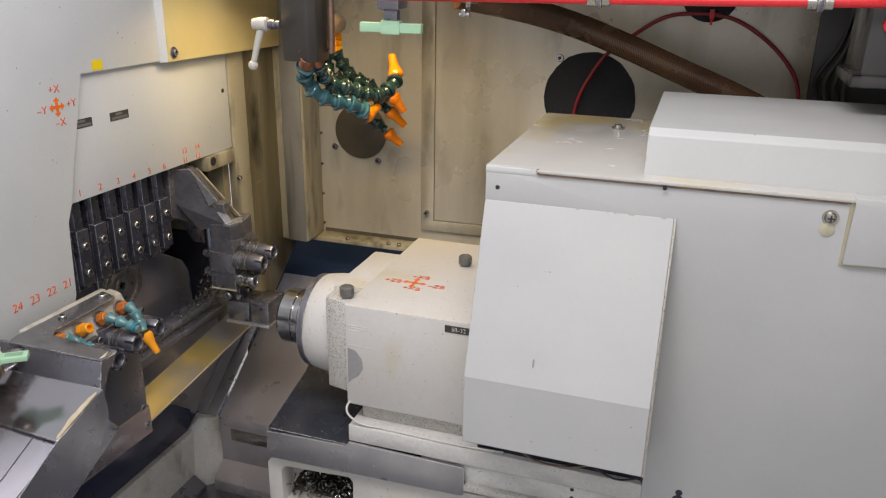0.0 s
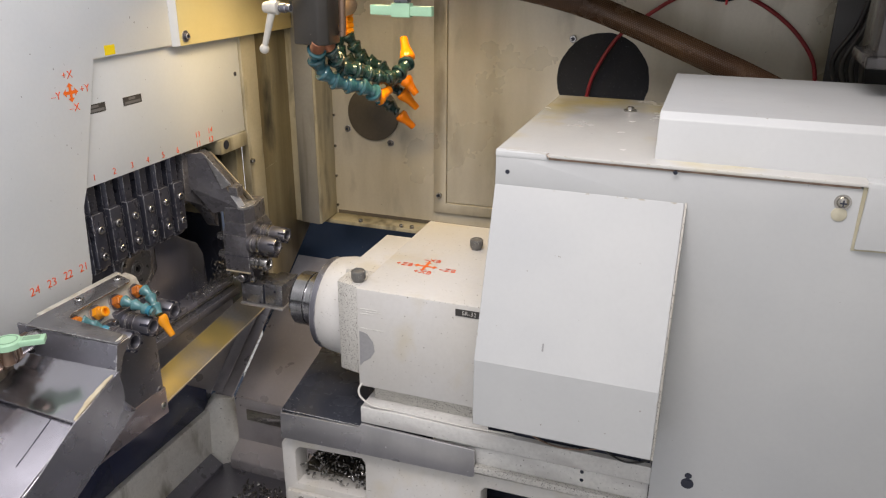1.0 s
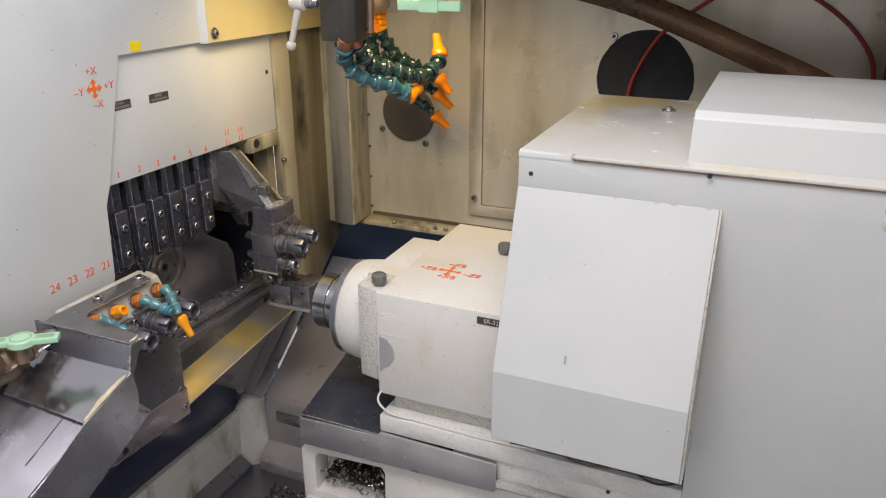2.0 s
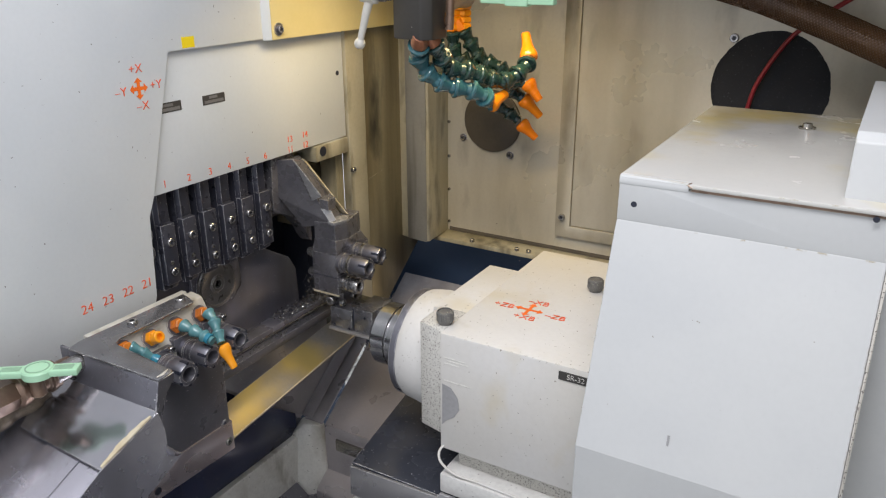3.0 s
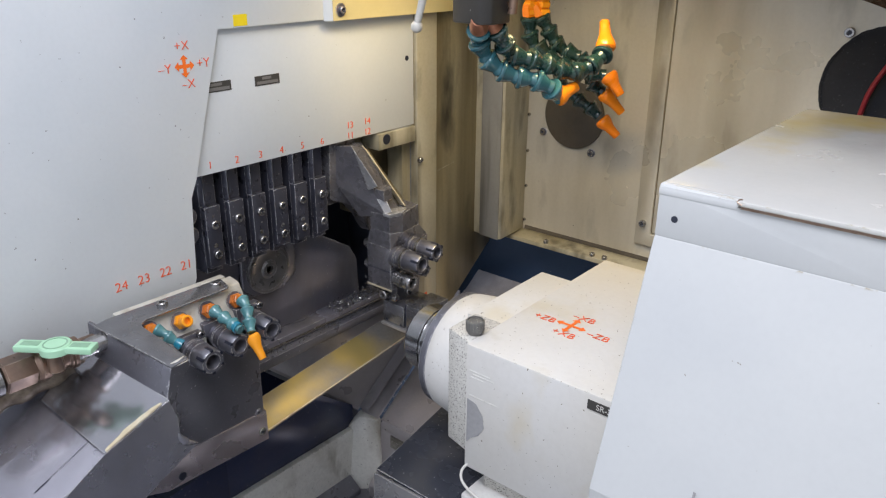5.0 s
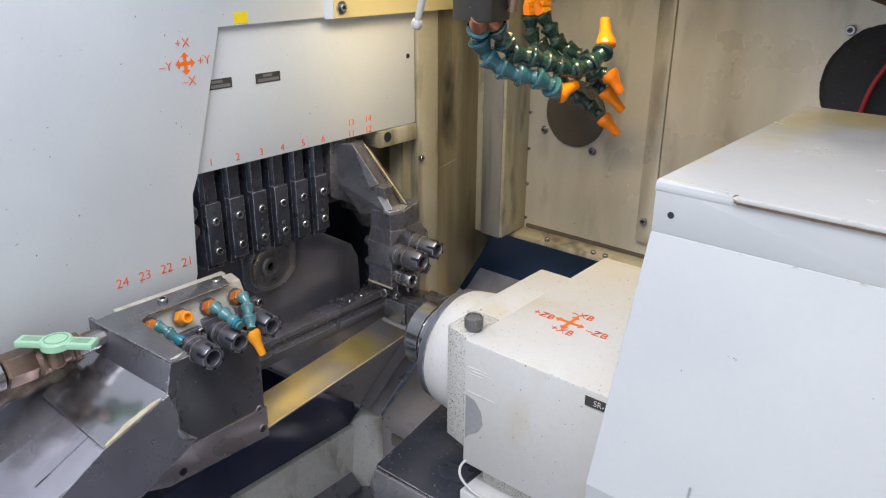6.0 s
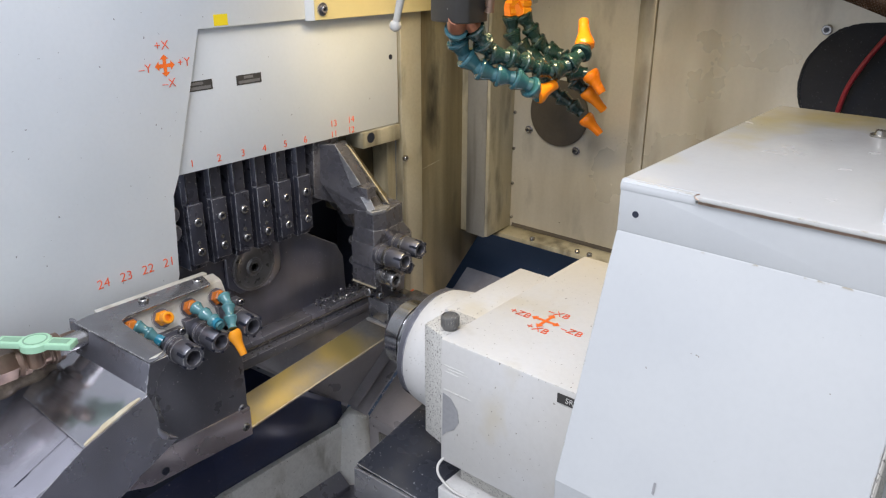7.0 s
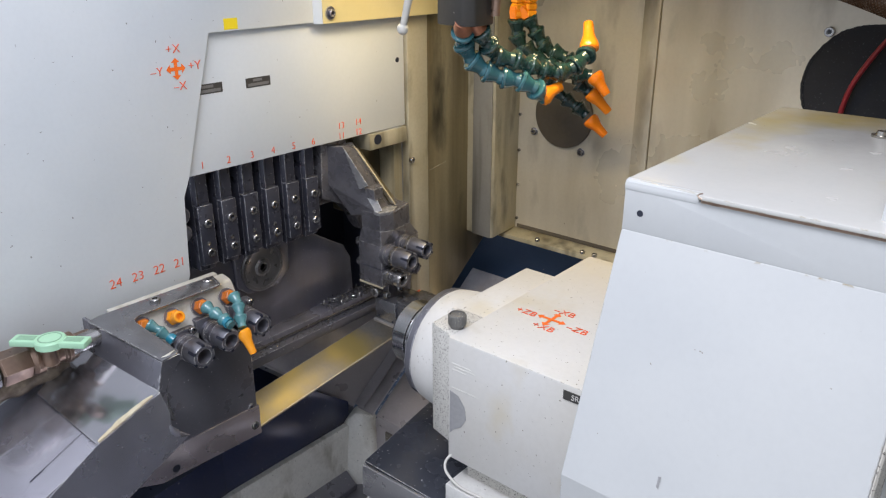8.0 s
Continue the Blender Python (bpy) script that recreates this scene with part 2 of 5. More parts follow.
    # Paler than the arm steel: puts the highlight of facets and lips into colour.
    "facet": mat("steel_with_painted_highlight", (0.33, 0.33, 0.335), (0.20, 0.20, 0.205), 0.26, 0.35, scale=40, fine_amount=0.3, bump=0.15, edge=(0.95, 0.94, 0.9), edge_cut=(0.3, 0.45)),
    "black": mat("black_oxide_steel", (0.151, 0.154, 0.178), (0.228, 0.224, 0.255), 0.30, 0.65, fine_amount=0.2, bump=0.08, edge=(0.85, 0.85, 0.87), edge_cut=(0.36, 0.52), speck=(0.62, 0.62, 0.62), speck_scale=320, speck_cut=0.715),
    "darksheet": mat("oily_dark_sheet_steel", (0.457, 0.415, 0.452), (0.662, 0.591, 0.623), 0.27, 0.85, scale=5, stain=(0.19, 0.188, 0.19), stain_scale=(7, 7, 3), fine_amount=0.1, bump=0.05, speck=(0.62, 0.62, 0.62), speck_scale=170, speck_cut=0.74, edge=(0.85, 0.85, 0.87), edge_cut=(0.36, 0.52)),
    "steel": mat("worn_tool_steel", (0.44, 0.429, 0.42), (0.286, 0.281, 0.28), 0.25, 0.9, scale=25, bump=0.1, edge=(0.75, 0.74, 0.72)),
    "gunmetal": mat("dark_tool_steel", (0.240, 0.240, 0.274), (0.163, 0.163, 0.189), 0.40, 0.8, scale=18, bump=0.12, edge=(0.92, 0.90, 0.86), edge_cut=(0.36, 0.52)),
    "bright": mat("bright_worn_steel", (0.48, 0.46, 0.42), (0.33, 0.31, 0.27), 0.24, 0.95, scale=30, bump=0.05),
    # The yellow stain and its far fade put a reflection into the colour.
    "ledge": mat("oily_ledge_steel_painted_reflection", (0.26, 0.255, 0.25), (0.20, 0.196, 0.196), 0.42, 0.5, scale=7, stain=(0.40, 0.31, 0.11), stain_scale=(5, 5, 5), stain_cut=(0.42, 0.58), stain_grad=(1, 0.05, 0.14, -0.25), bump=0.04, edge=(0.8, 0.76, 0.65), edge_cut=(0.36, 0.52)),
    "navysheet": mat("navy_glossy_sheet", (0.024, 0.034, 0.080), (0.042, 0.054, 0.112), 0.16, 0.1, scale=5, fine_amount=0.1, bump=0.05, stain=(0.05, 0.05, 0.07), stain_scale=(5, 5, 5), speck=(0.5, 0.5, 0.5), speck_scale=320, speck_cut=0.715, wave=0.10),
    "cast": mat("grimy_grey_casting", (0.717, 0.716, 0.671), (0.564, 0.56, 0.514), 0.42, stain=(0.26, 0.245, 0.20), stain_scale=(12, 12, 7), stain_cut=(0.53, 0.74), speck=(0.07, 0.07, 0.06), speck_scale=190, speck_cut=0.70, bump=0.4, edge=(0.80, 0.79, 0.74), edge_width=0.006, smudge=(0.20, 0.18, 0.13), smudge_scale=14),
    # Near-black puts the shade of holes, slots and hollows into colour; also seams.
    "void": mat("near_black_shade_and_seam", (0.016, 0.020, 0.034), (0.03, 0.034, 0.052), 0.3, 0.2),
    "chips": mat("wet_metal_chips", (0.156, 0.156, 0.156), (0.468, 0.452, 0.421), 0.16, 0.95, scale=200, bump=0.2),
    "orange": mat("orange_plastic", (0.88, 0.25, 0.008), (0.80, 0.20, 0.006), 0.25, fine_amount=0.05, bump=0.03),
    "amber": mat("amber_orange_plastic", (0.92, 0.36, 0.012), (0.85, 0.30, 0.010), 0.3, fine_amount=0.05, bump=0.03),
    "teal": mat("teal_plastic", (0.034, 0.125, 0.15), (0.022, 0.085, 0.105), 0.24, fine_amount=0.1, bump=0.03, scale=30, coat=0.6),
    "darkteal": mat("oily_dark_teal_plastic", (0.008, 0.030, 0.032), (0.016, 0.045, 0.040), 0.26, fine_amount=0.15, bump=0.05, scale=30, coat=0.5, stain=(0.05, 0.045, 0.02), stain_scale=(40, 40, 40), stain_cut=(0.55, 0.75)),
    "copper": mat("tarnished_copper", (0.45, 0.20, 0.12), (0.30, 0.13, 0.08), 0.35, 0.7),
    "bronze": mat("dirty_bronze_fitting", (0.289, 0.192, 0.139), (0.17, 0.12, 0.093), 0.32, 0.7, scale=25, edge=(0.55, 0.45, 0.36)),
    "green": mat("pale_green_enamel", (0.34, 0.60, 0.40), (0.40, 0.66, 0.46), 0.4, fine_amount=0.1),
    "red": mat("red_marking_paint", (0.84, 0.115, 0.022), (0.76, 0.10, 0.02), 0.5, fine_amount=0.15, bump=0),
    "arrow": mat("orange_red_marking_paint", (0.90, 0.17, 0.012), (0.82, 0.14, 0.01), 0.5, fine_amount=0.15, bump=0),
    "redtube": mat("red_plastic_tube", (0.75, 0.03, 0.035), (0.62, 0.02, 0.03), 0.3, bump=0.02),
    "redcable": mat("dull_red_cable", (0.33, 0.03, 0.035), (0.24, 0.02, 0.03), 0.4, bump=0.02),
    "hose": mat("brown_braided_hose", (0.055, 0.027, 0.016), (0.11, 0.055, 0.026), 0.3, fine=300, fine_amount=0.5, bump=0.6, coat=0.3),
    "braid": mat("brown_braid_strands", (0.075, 0.040, 0.026), (0.15, 0.085, 0.045), 0.25, 0.3, scale=8, fine_amount=0.2, bump=0.1),
    "yellow": mat("yellow_sticker", (0.85, 0.65, 0.01), (0.80, 0.60, 0.01), 0.5, fine_amount=0.05),
    "label": mat("black_label_plate", (0.04, 0.038, 0.035), (0.06, 0.056, 0.05), 0.4, fine_amount=0.1),
    "print": mat("pale_print", (0.60, 0.59, 0.56), (0.55, 0.54, 0.5), 0.5, fine_amount=0.1, bump=0),
    "handle": mat("pale_grey_lever_plastic", (0.55, 0.54, 0.50), (0.48, 0.47, 0.43), 0.4),
    "knob": mat("black_knob_plastic", (0.03, 0.03, 0.03), (0.05, 0.048, 0.042), 0.35),
    "rubber": mat("black_sooty_foam", (0.004, 0.006, 0.011), (0.009, 0.011, 0.018), 0.7, speck=(0.05, 0.055, 0.065), speck_scale=300, speck_cut=0.66, bump=1.0, fine=110),
    "clear": mat("grimy_smoked_plastic", (0.045, 0.045, 0.05), (0.08, 0.075, 0.07), 0.16, transmission=0.25, fine_amount=0.1, stain=(0.20, 0.16, 0.09), stain_scale=(20, 20, 20), stain_cut=(0.60, 0.75)),
    "post": mat("speckled_dark_post", (0.05, 0.048, 0.045), (0.08, 0.075, 0.07), 0.35, 0.4, speck=(0.5, 0.48, 0.42), speck_scale=150, speck_cut=0.77),
}

# ---- builders ----
BASE = {}


def thing(name, base, label, category, group="", kind=""):
    ob = new(name)
    ob.location = base
    ob.empty_display_size = 0.02
    BASE[ob.name] = Vector(base)
    return tagged(ob, label, category, group, kind)


def part(name, bm, material, parent=None, label="", smooth=True, sharp=32):
    """Links a bmesh in world coordinates as one mesh under a thing or a part."""
    me = bpy.data.meshes.new(name)
    base = BASE[parent.name] if parent else Vector((0, 0, 0))
    bmesh.ops.translate(bm, verts=bm.verts, vec=-base)
    bmesh.ops.recalc_face_normals(bm, faces=bm.faces)
    bm.to_mesh(me)
    bm.free()
    me.materials.append(M[material])
    if smooth:
        me.polygons.foreach_set("use_smooth", [True] * len(me.polygons))
        me.set_sharp_from_angle(angle=radians(sharp))
    ob = new(name, me)
    if parent:
        ob.parent = parent
    BASE[ob.name] = base
    return tagged(ob, label) if label else ob


def solo(name, bm, material, label, category, kind=""):
    """A thing of one mesh, with its origin at its lowest middle."""
    lo = [min(v.co[k] for v in bm.verts) for k in range(3)]
    hi = [max(v.co[k] for v in bm.verts) for k in range(3)]
    base = Vector(((lo[0] + hi[0]) / 2, (lo[1] + hi[1]) / 2, lo[2]))
    bmesh.ops.translate(bm, verts=bm.verts, vec=-base)
    ob = part(name, bm, material)
    ob.location = base
    BASE[ob.name] = base
    return tagged(ob, label, category, kind=kind)


def soft(bm, width, segments=2):
    if width:
        es = [e for e in bm.edges if len(e.link_faces) == 2 and e.calc_face_angle(0) > 0.5]
        bmesh.ops.bevel(bm, geom=es, offset=width, segments=segments, affect="EDGES", clamp_overlap=True, profile=0.5)
    return bm


def hull(points, width=0.0):
    """A convex solid round the points."""
    bm = bmesh.new()
    for p in points:
        bm.verts.new(p)
    bmesh.ops.convex_hull(bm, input=bm.verts)
    bmesh.ops.dissolve_limit(bm, angle_limit=0.01, verts=bm.verts, edges=bm.edges)
    return soft(bm, width)


def block(x0, x1, y0, y1, z0, z1, width=0.001):
    bm = bmesh.new()
    bmesh.ops.create_cube(bm, size=1.0, matrix=Matrix.LocRotScale(((x0 + x1) / 2, (y0 + y1) / 2, (z0 + z1) / 2), None, (x1 - x0, y1 - y0, z1 - z0)))
    return soft(bm, width)


AX = {"x": lambda u, v, w: (w, u, v), "y": lambda u, v, w: (u, w, v), "z": lambda u, v, w: (u, v, w)}


def prism(axis, outline, a, b, width=0.0, holes=()):
    """The outline (in the two other axes) pulled from a to b along an axis, with holes through it."""
    bm = bmesh.new()
    f = AX[axis]
    edges = []
    for ring in (outline, *holes):
        vs = [bm.verts.new(f(u, v, a)) for u, v in ring]
        edges += [bm.edges.new((vs[i], vs[(i + 1) % len(vs)])) for i in range(len(vs))]
    if holes:
        bmesh.ops.triangle_fill(bm, use_beauty=True, edges=edges)
    else:
        bm.faces.new([v for v in bm.verts])
    faces = list(bm.faces)
    d = Vector(f(0, 0, b - a))
    ext = bmesh.ops.extrude_face_region(bm, geom=faces)
    bmesh.ops.translate(bm, verts=[g for g in ext["geom"] if isinstance(g, bmesh.types.BMVert)], vec=d)
    bmesh.ops.recalc_face_normals(bm, faces=bm.faces)
    return soft(bm, width)


def ring(cu, cv, r, n=28):
    return [(cu + r * math.cos(2 * math.pi * i / n), cv + r * math.sin(2 * math.pi * i / n)) for i in range(n)]


def turned(p, d, profile, n=24, bm=None):
    """A turned solid: profile of (distance along d, radius) from point p."""
    bm = bm or bmesh.new()
    d = Vector(d).normalized()
    q = d.to_track_quat("Z", "Y").to_matrix()
    p = Vector(p)
    rings = []
    for h, r in profile:
        if r < 1e-6:
            rings.append([bm.verts.new(p + d * h)])
        else:
            rings.append([bm.verts.new(p + q @ Vector((r * math.cos(2 * math.pi * i / n), r * math.sin(2 * math.pi * i / n), h))) for i in range(n)])
    for a, b in zip(rings, rings[1:]):
        for i in range(n):
            j = (i + 1) % n
            if len(a) == 1 and len(b) == 1:
                continue
            if len(a) == 1:
                bm.faces.new((a[0], b[i], b[j]))
            elif len(b) == 1:
                bm.faces.new((a[i], b[0], a[j]))
            else:
                bm.faces.new((a[i], b[i], b[j], a[j]))
    for end in (rings[0], rings[-1]):
        if len(end) > 2:
            bm.faces.new(end)
    return bm


def smooth_line(points, steps=8):
    pts = [Vector(p) for p in points]
    out = []
    for i in range(len(pts) - 1):
        p0, p1, p2, p3 = pts[max(i - 1, 0)], pts[i], pts[i + 1], pts[min(i + 2, len(pts) - 1)]
        for k in range(steps):
            t = k / steps
            out.append(0.5 * ((2 * p1) + (p2 - p0) * t + (2 * p0 - 5 * p1 + 4 * p2 - p3) * t * t + (3 * p1 - p0 - 3 * p2 + p3) * t ** 3))
    return out + [pts[-1]]


def tube(points, r, n=12, steps=8, radius=None):
    line = smooth_line(points, steps)
    bm = bmesh.new()
    rings = []
    up = Vector((0.13, 0.31, 0.94))
    for i, p in enumerate(line):
        d = (line[min(i + 1, len(line) - 1)] - line[max(i - 1, 0)]).normalized()
        s = d.cross(up).normalized()
        u = s.cross(d).normalized()
        rr = radius(i / (len(line) - 1)) if radius else r
        rings.append([bm.verts.new(p + (s * math.cos(2 * math.pi * k / n) + u * math.sin(2 * math.pi * k / n)) * rr) for k in range(n)])
    for a, b in zip(rings, rings[1:]):
        for k in range(n):
            bm.faces.new((a[k], a[(k + 1) % n], b[(k + 1) % n], b[k]))
    bm.faces.new(rings[0])
    bm.faces.new(rings[-1])
    return bm


def sheet(corners, thick, width=0.0):
    """A flat or bent plate: quads given by corner points, thickened along their normal."""
    bm = bmesh.new()
    vs = [bm.verts.new(c) for c in corners]
    f = bm.faces.new(vs)
    f.normal_update()
    nrm = f.normal.copy()
    ext = bmesh.ops.extrude_face_region(bm, geom=[f])
    bmesh.ops.translate(bm, verts=[g for g in ext["geom"] if isinstance(g, bmesh.types.BMVert)], vec=nrm * thick)
    bmesh.ops.recalc_face_normals(bm, faces=bm.faces)
    return soft(bm, width)


def join(*bms):
    out = bmesh.new()
    for b in bms:
        me = bpy.data.meshes.new("tmp")
        b.to_mesh(me)
        b.free()
        out.from_mesh(me)
        bpy.data.meshes.remove(me)
    return out


def lettering(text, origin, right, up, height, material, parent, thick=0.0004):
    """Flat letters, centred on origin, standing just off a surface."""
    cu = bpy.data.curves.new("lettering", "FONT")
    cu.body, cu.size, cu.align_x, cu.align_y = text, height * 1.38, "CENTER", "CENTER"
    cu.extrude = thick
    cu.offset = -height * 0.022
    tmp = new("lettering_tmp", cu)
    me = bpy.data.meshes.new_from_object(tmp)
    bpy.data.objects.remove(tmp)
    bpy.data.curves.remove(cu)
    r, u = Vector(right).normalized(), Vector(up).normalized()
    m = Matrix((r, u, r.cross(u))).transposed().to_4x4()
    m.translation = Vector(origin)
    bm = bmesh.new()
    bm.from_mesh(me)
    bpy.data.meshes.remove(me)
    bmesh.ops.transform(bm, matrix=m, verts=bm.verts)
    return part("lettering", bm, material, parent, smooth=False)


def cap_screw(p, d, r, parent, material="gunmetal", name="screw"):
    """A socket head screw with its hexagon recess."""
    head = part(name, turned(p, d, [(0, r), (r * 1.05, r), (r * 1.2, r * 0.88), (r * 1.2, r * 0.55), (r * 0.6, r * 0.52), (r * 0.6, 0)], 18), material, parent)
    if r > 0.004 and (not parent or not parent.parent):
        part("socket", turned(Vector(p) + Vector(d) * r * 0.6, d, [(0, r * 0.50), (r * 0.12, r * 0.50), (r * 0.12, 0)], 6), "void", head)
    return head


def flat_screw(p, d, r, parent, material="gunmetal"):
    """A flush countersunk screw with a hexagon socket."""
    head = part("screw", turned(p, d, [(0, r * 1.25), (0.0005, r * 1.25), (0.0006, r), (0.0012, r * 0.9), (0.0012, 0)], 20), material, parent)
    part("socket", turned(Vector(p) + Vector(d) * 0.0012, d, [(0, r * 0.45), (0.0003, r * 0.45), (0.0003, 0)], 6), "void", head)


# ---- setting: the machine's enclosure ----
X, Y, Z = Vector((1, 0, 0)), Vector((0, 1, 0)), Vector((0, 0, 1))
WX = -0.825          # fixed left panel
BY = 1.537           # back wall

wall_left = thing("wall_left", (WX, 0.4, 0.5), "pale grey painted sheet-metal side wall with red axis marks", "wall", kind="structure")
part("panel_sheet", prism("x", [(-1.2, 0.93), (0.55, 0.93), (0.80, 0.93), (0.836, 1.04), (0.843, 1.149), (0.854, 1.174), (0.907, 1.3535), (1.084, 1.3535), (1.084, 2.1), (-1.2, 2.1)], WX - 0.003, WX, 0.0006), "wallwhite", wall_left)
# axis cross with four arrows
CY, CZ = 0.8545, 1.3145
for ang in range(4):
    d = Vector((0, math.cos(ang * math.pi / 2), math.sin(ang * math.pi / 2)))
    s = Vector((0, -d.z, d.y))
    c = Vector((WX + 0.0002, CY, CZ))
    pts = [c + s * 0.0022, c - s * 0.0022, c - s * 0.0022 + d * 0.008, c - s * 0.0058 + d * 0.008, c + d * 0.0135, c + s * 0.0058 + d * 0.008, c + s * 0.0022 + d * 0.008]
    part("arrow", sheet([p + X * 0.0001 * ang for p in pts], 0.0003), "arrow", wall_left, smooth=False)
for txt, dy, dz in (("+X", -0.001, 0.024), ("\u2013X", 0.003, -0.022), ("\u2013Y", -0.0265, -0.0015), ("+Y", 0.0265, 0.001)):
    lettering(txt, (WX + 0.0004, CY + dy, CZ + dz), Y, Z, 0.0115, "red", wall_left)
for i, txt in enumerate(("24", "23", "22", "21")):
    lettering(txt, (WX + 0.0004, 0.733 + 0.030 * i, 1.0625), Y, Z, 0.0125, "red", wall_left)
part("sticker", block(WX, WX + 0.0004, 0.931, 0.952, 1.3555, 1.3695, 0), "yellow", wall_left, "small yellow sticker")

cap = thing("upper_cover", (-0.818, 1.27, 1.35), "yellow-cream sheet-metal cover above the tool slide", "cover")
part("face_sheet", prism("x", [(1.092, 1.3515), (1.47, 1.3485), (1.47, 1.8), (1.092, 1.8)], -0.823, -0.815, 0.0012), "cream", cap)
part("edge_flange", hull([(-0.825, 1.082, 1.351), (-0.815, 1.0915, 1.351), (-0.825, 1.0915, 1.351), (-0.825, 1.082, 2.1), (-0.815, 1.0915, 2.1), (-0.825, 1.0915, 2.1)], 0.0008), "wallwhite", cap)
cap_screw((-0.815, 1.106, 1.366), X, 0.0055, cap)
part("washer", turned((-0.815, 1.106, 1.366), X, [(0, 0.0095), (0.0015, 0.0095), (0.0016, 0.004)], 20), "gunmetal", cap)

# back wall with its two round openings
wall_back = thing("wall_back", (0, BY, 0.9), "stained grey sheet-metal back wall with a raised frame strip", "wall", kind="structure")
part("wall_sheet", prism("y", [(-0.86, 0.915), (0.6, 0.935), (0.6, 1.62), (-0.86, 1.62)], BY, BY + 0.004, 0, holes=(ring(-0.186, 1.268, 0.086, 36),)), "backmetal", wall_back)
part("frame_strip", prism("y", [(-0.532, 1.62), (-0.532, 0.958), (0.6, 0.972), (0.6, 0.995), (-0.503, 0.981), (-0.503, 1.62)], BY - 0.008, BY, 0.0012), "backmetal", wall_back)
part("inner_sheet", prism("y", [(-0.503, 0.983), (0.6, 0.997), (0.6, 1.62), (-0.503, 1.62)], BY - 0.0035, BY - 0.0005, 0, holes=(ring(-0.186, 1.268, 0.0862, 36),)), "backmetal", wall_back)
part("joint_grime", prism("y", [(-0.5335, 1.52), (-0.5335, 0.956), (-0.5318, 0.9585), (-0.5318, 1.52)], BY - 0.0012, BY, 0), "olive", wall_back)
part("joint_grime", prism("y", [(-0.5032, 1.52), (-0.5032, 0.981), (-0.5022, 0.983), (-0.5022, 1.52)], BY - 0.0050, BY - 0.0030, 0), "olive", wall_back)
part("joint_grime", prism("x", [(BY - 0.0015, 0.9262), (BY, 0.9262), (BY, 0.9335), (BY - 0.0008, 0.930)], -0.77, 0.598, 0), "disc", wall_back)
part("sill", prism("x", [(BY + 0.004, 0.926), (1.500, 0.921), (1.498, 0.913), (BY + 0.004, 0.913)], -0.80, 0.6, 0.001), "stripmetal", wall_back)
for x, z in ((-0.738, 1.127), (-0.635, 1.103)):
    cap_screw((x, BY, z), -Y, 0.0055, wall_back, "steel")
    part("washer", turned((x, BY, z), -Y, [(0, 0.0078), (0.0016, 0.0078), (0.0016, 0.005)], 20), "gunmetal", wall_back)
cap_screw((-0.518, BY - 0.008, 0.999), -Y, 0.006, wall_back, "steel")
cap_screw((-0.247, BY - 0.003, 1.343), -Y, 0.007, wall_back, "steel")
for k in range(6):
    cap_screw((-0.771, BY, 0.945 + 0.07 * k), -Y, 0.003, wall_back, "steel", "rivet")
for k, x in enumerate((-0.70, -0.60, -0.575)):
    cap_screw((x, 1.506, 0.9215), Z, 0.005, wall_back, "steel")
solo("round_cover_disc", join(turned((-0.674, BY, 1.166), -Y, [(0, 0.060), (0.005, 0.060), (0.0065, 0.057), (0.0065, 0)], 48)), "disc", "dark oily round blanking disc on the back wall", "disc")
solo("round_port_foam", turned((-0.186, BY + 0.02, 1.268), -Y, [(0, 0.0858), (0.0225, 0.0858), (0.0228, 0)], 48), "rubber", "black sooty foam behind a round wall opening", "foam")

# soot round the large opening
soot = random.Random(11)
rim = []
for a in range(160):
    r = 0.0885 + 0.0022 * noise.noise((math.cos(a * math.pi / 80) * 3.0, math.sin(a * math.pi / 80) * 3.0, 0.0)) + soot.uniform(-0.0004, 0.0006)
    rim.append((-0.186 + r * math.cos(a * math.pi / 80), 1.268 + r * math.sin(a * math.pi / 80)))
part("soot_rim", prism("y", rim, BY - 0.0041, BY - 0.0037, 0, holes=(ring(-0.186, 1.268, 0.0855, 48),)), "rubber", wall_back)

pillar = thing("pillar", (-0.79, 1.47, 0.925), "upright stained sheet-metal corner pillar", "pillar", kind="structure")
part("side_face", prism("z", [(-0.819, 1.4535), (-0.7735, 1.4495), (-0.769, 1.4535), (-0.774, BY), (-0.86, BY), (-0.86, 1.46)], 0.926, 1.62, 0.0012), "stripmetal", pillar)
# Front face is greyer: what it reflects is put into its colour.
part("front_face", prism("z", [(-0.819, 1.4505), (-0.7725, 1.4465), (-0.7725, 1.4495), (-0.819, 1.4535)], 0.926, 1.62, 0.0008), "pillargrey", pillar, "front face with its grey reflection put into colour")

# navy sheets that paint in the shade of the hollows below and behind
solo("recess_back", block(-1.05, 0.7, 1.60, 1.62, 0.3, 0.93, 0), "recess", "navy sheet standing in for the shaded hollow below the back wall", "recess", "structure")
solo("recess_side", block(-1.16, -1.14, 0.3, 1.62, 0.3, 1.7, 0), "recess", "navy sheet standing in for the shaded hollow behind the tool slide", "recess", "structure")
# Unseen roof sheets, added and trimmed to shade the back wall's top and right.
solo("ceiling", join(block(-0.812, 0.598, 1.15, 1.534, 1.525, 1.545, 0), block(0.20, 0.598, 0.60, 1.148, 1.525, 1.545, 0)), "backmetal", "unseen added roof sheets that shade the back wall", "ceiling", "structure")
# Unseen wall, added close by to hold off ambient light from the right.
solo("wall_right", block(0.60, 0.62, 0.3, 1.62, 0.3, 1.62, 0), "backmetal", "unseen added side wall that dims the right side", "wall", "structure")
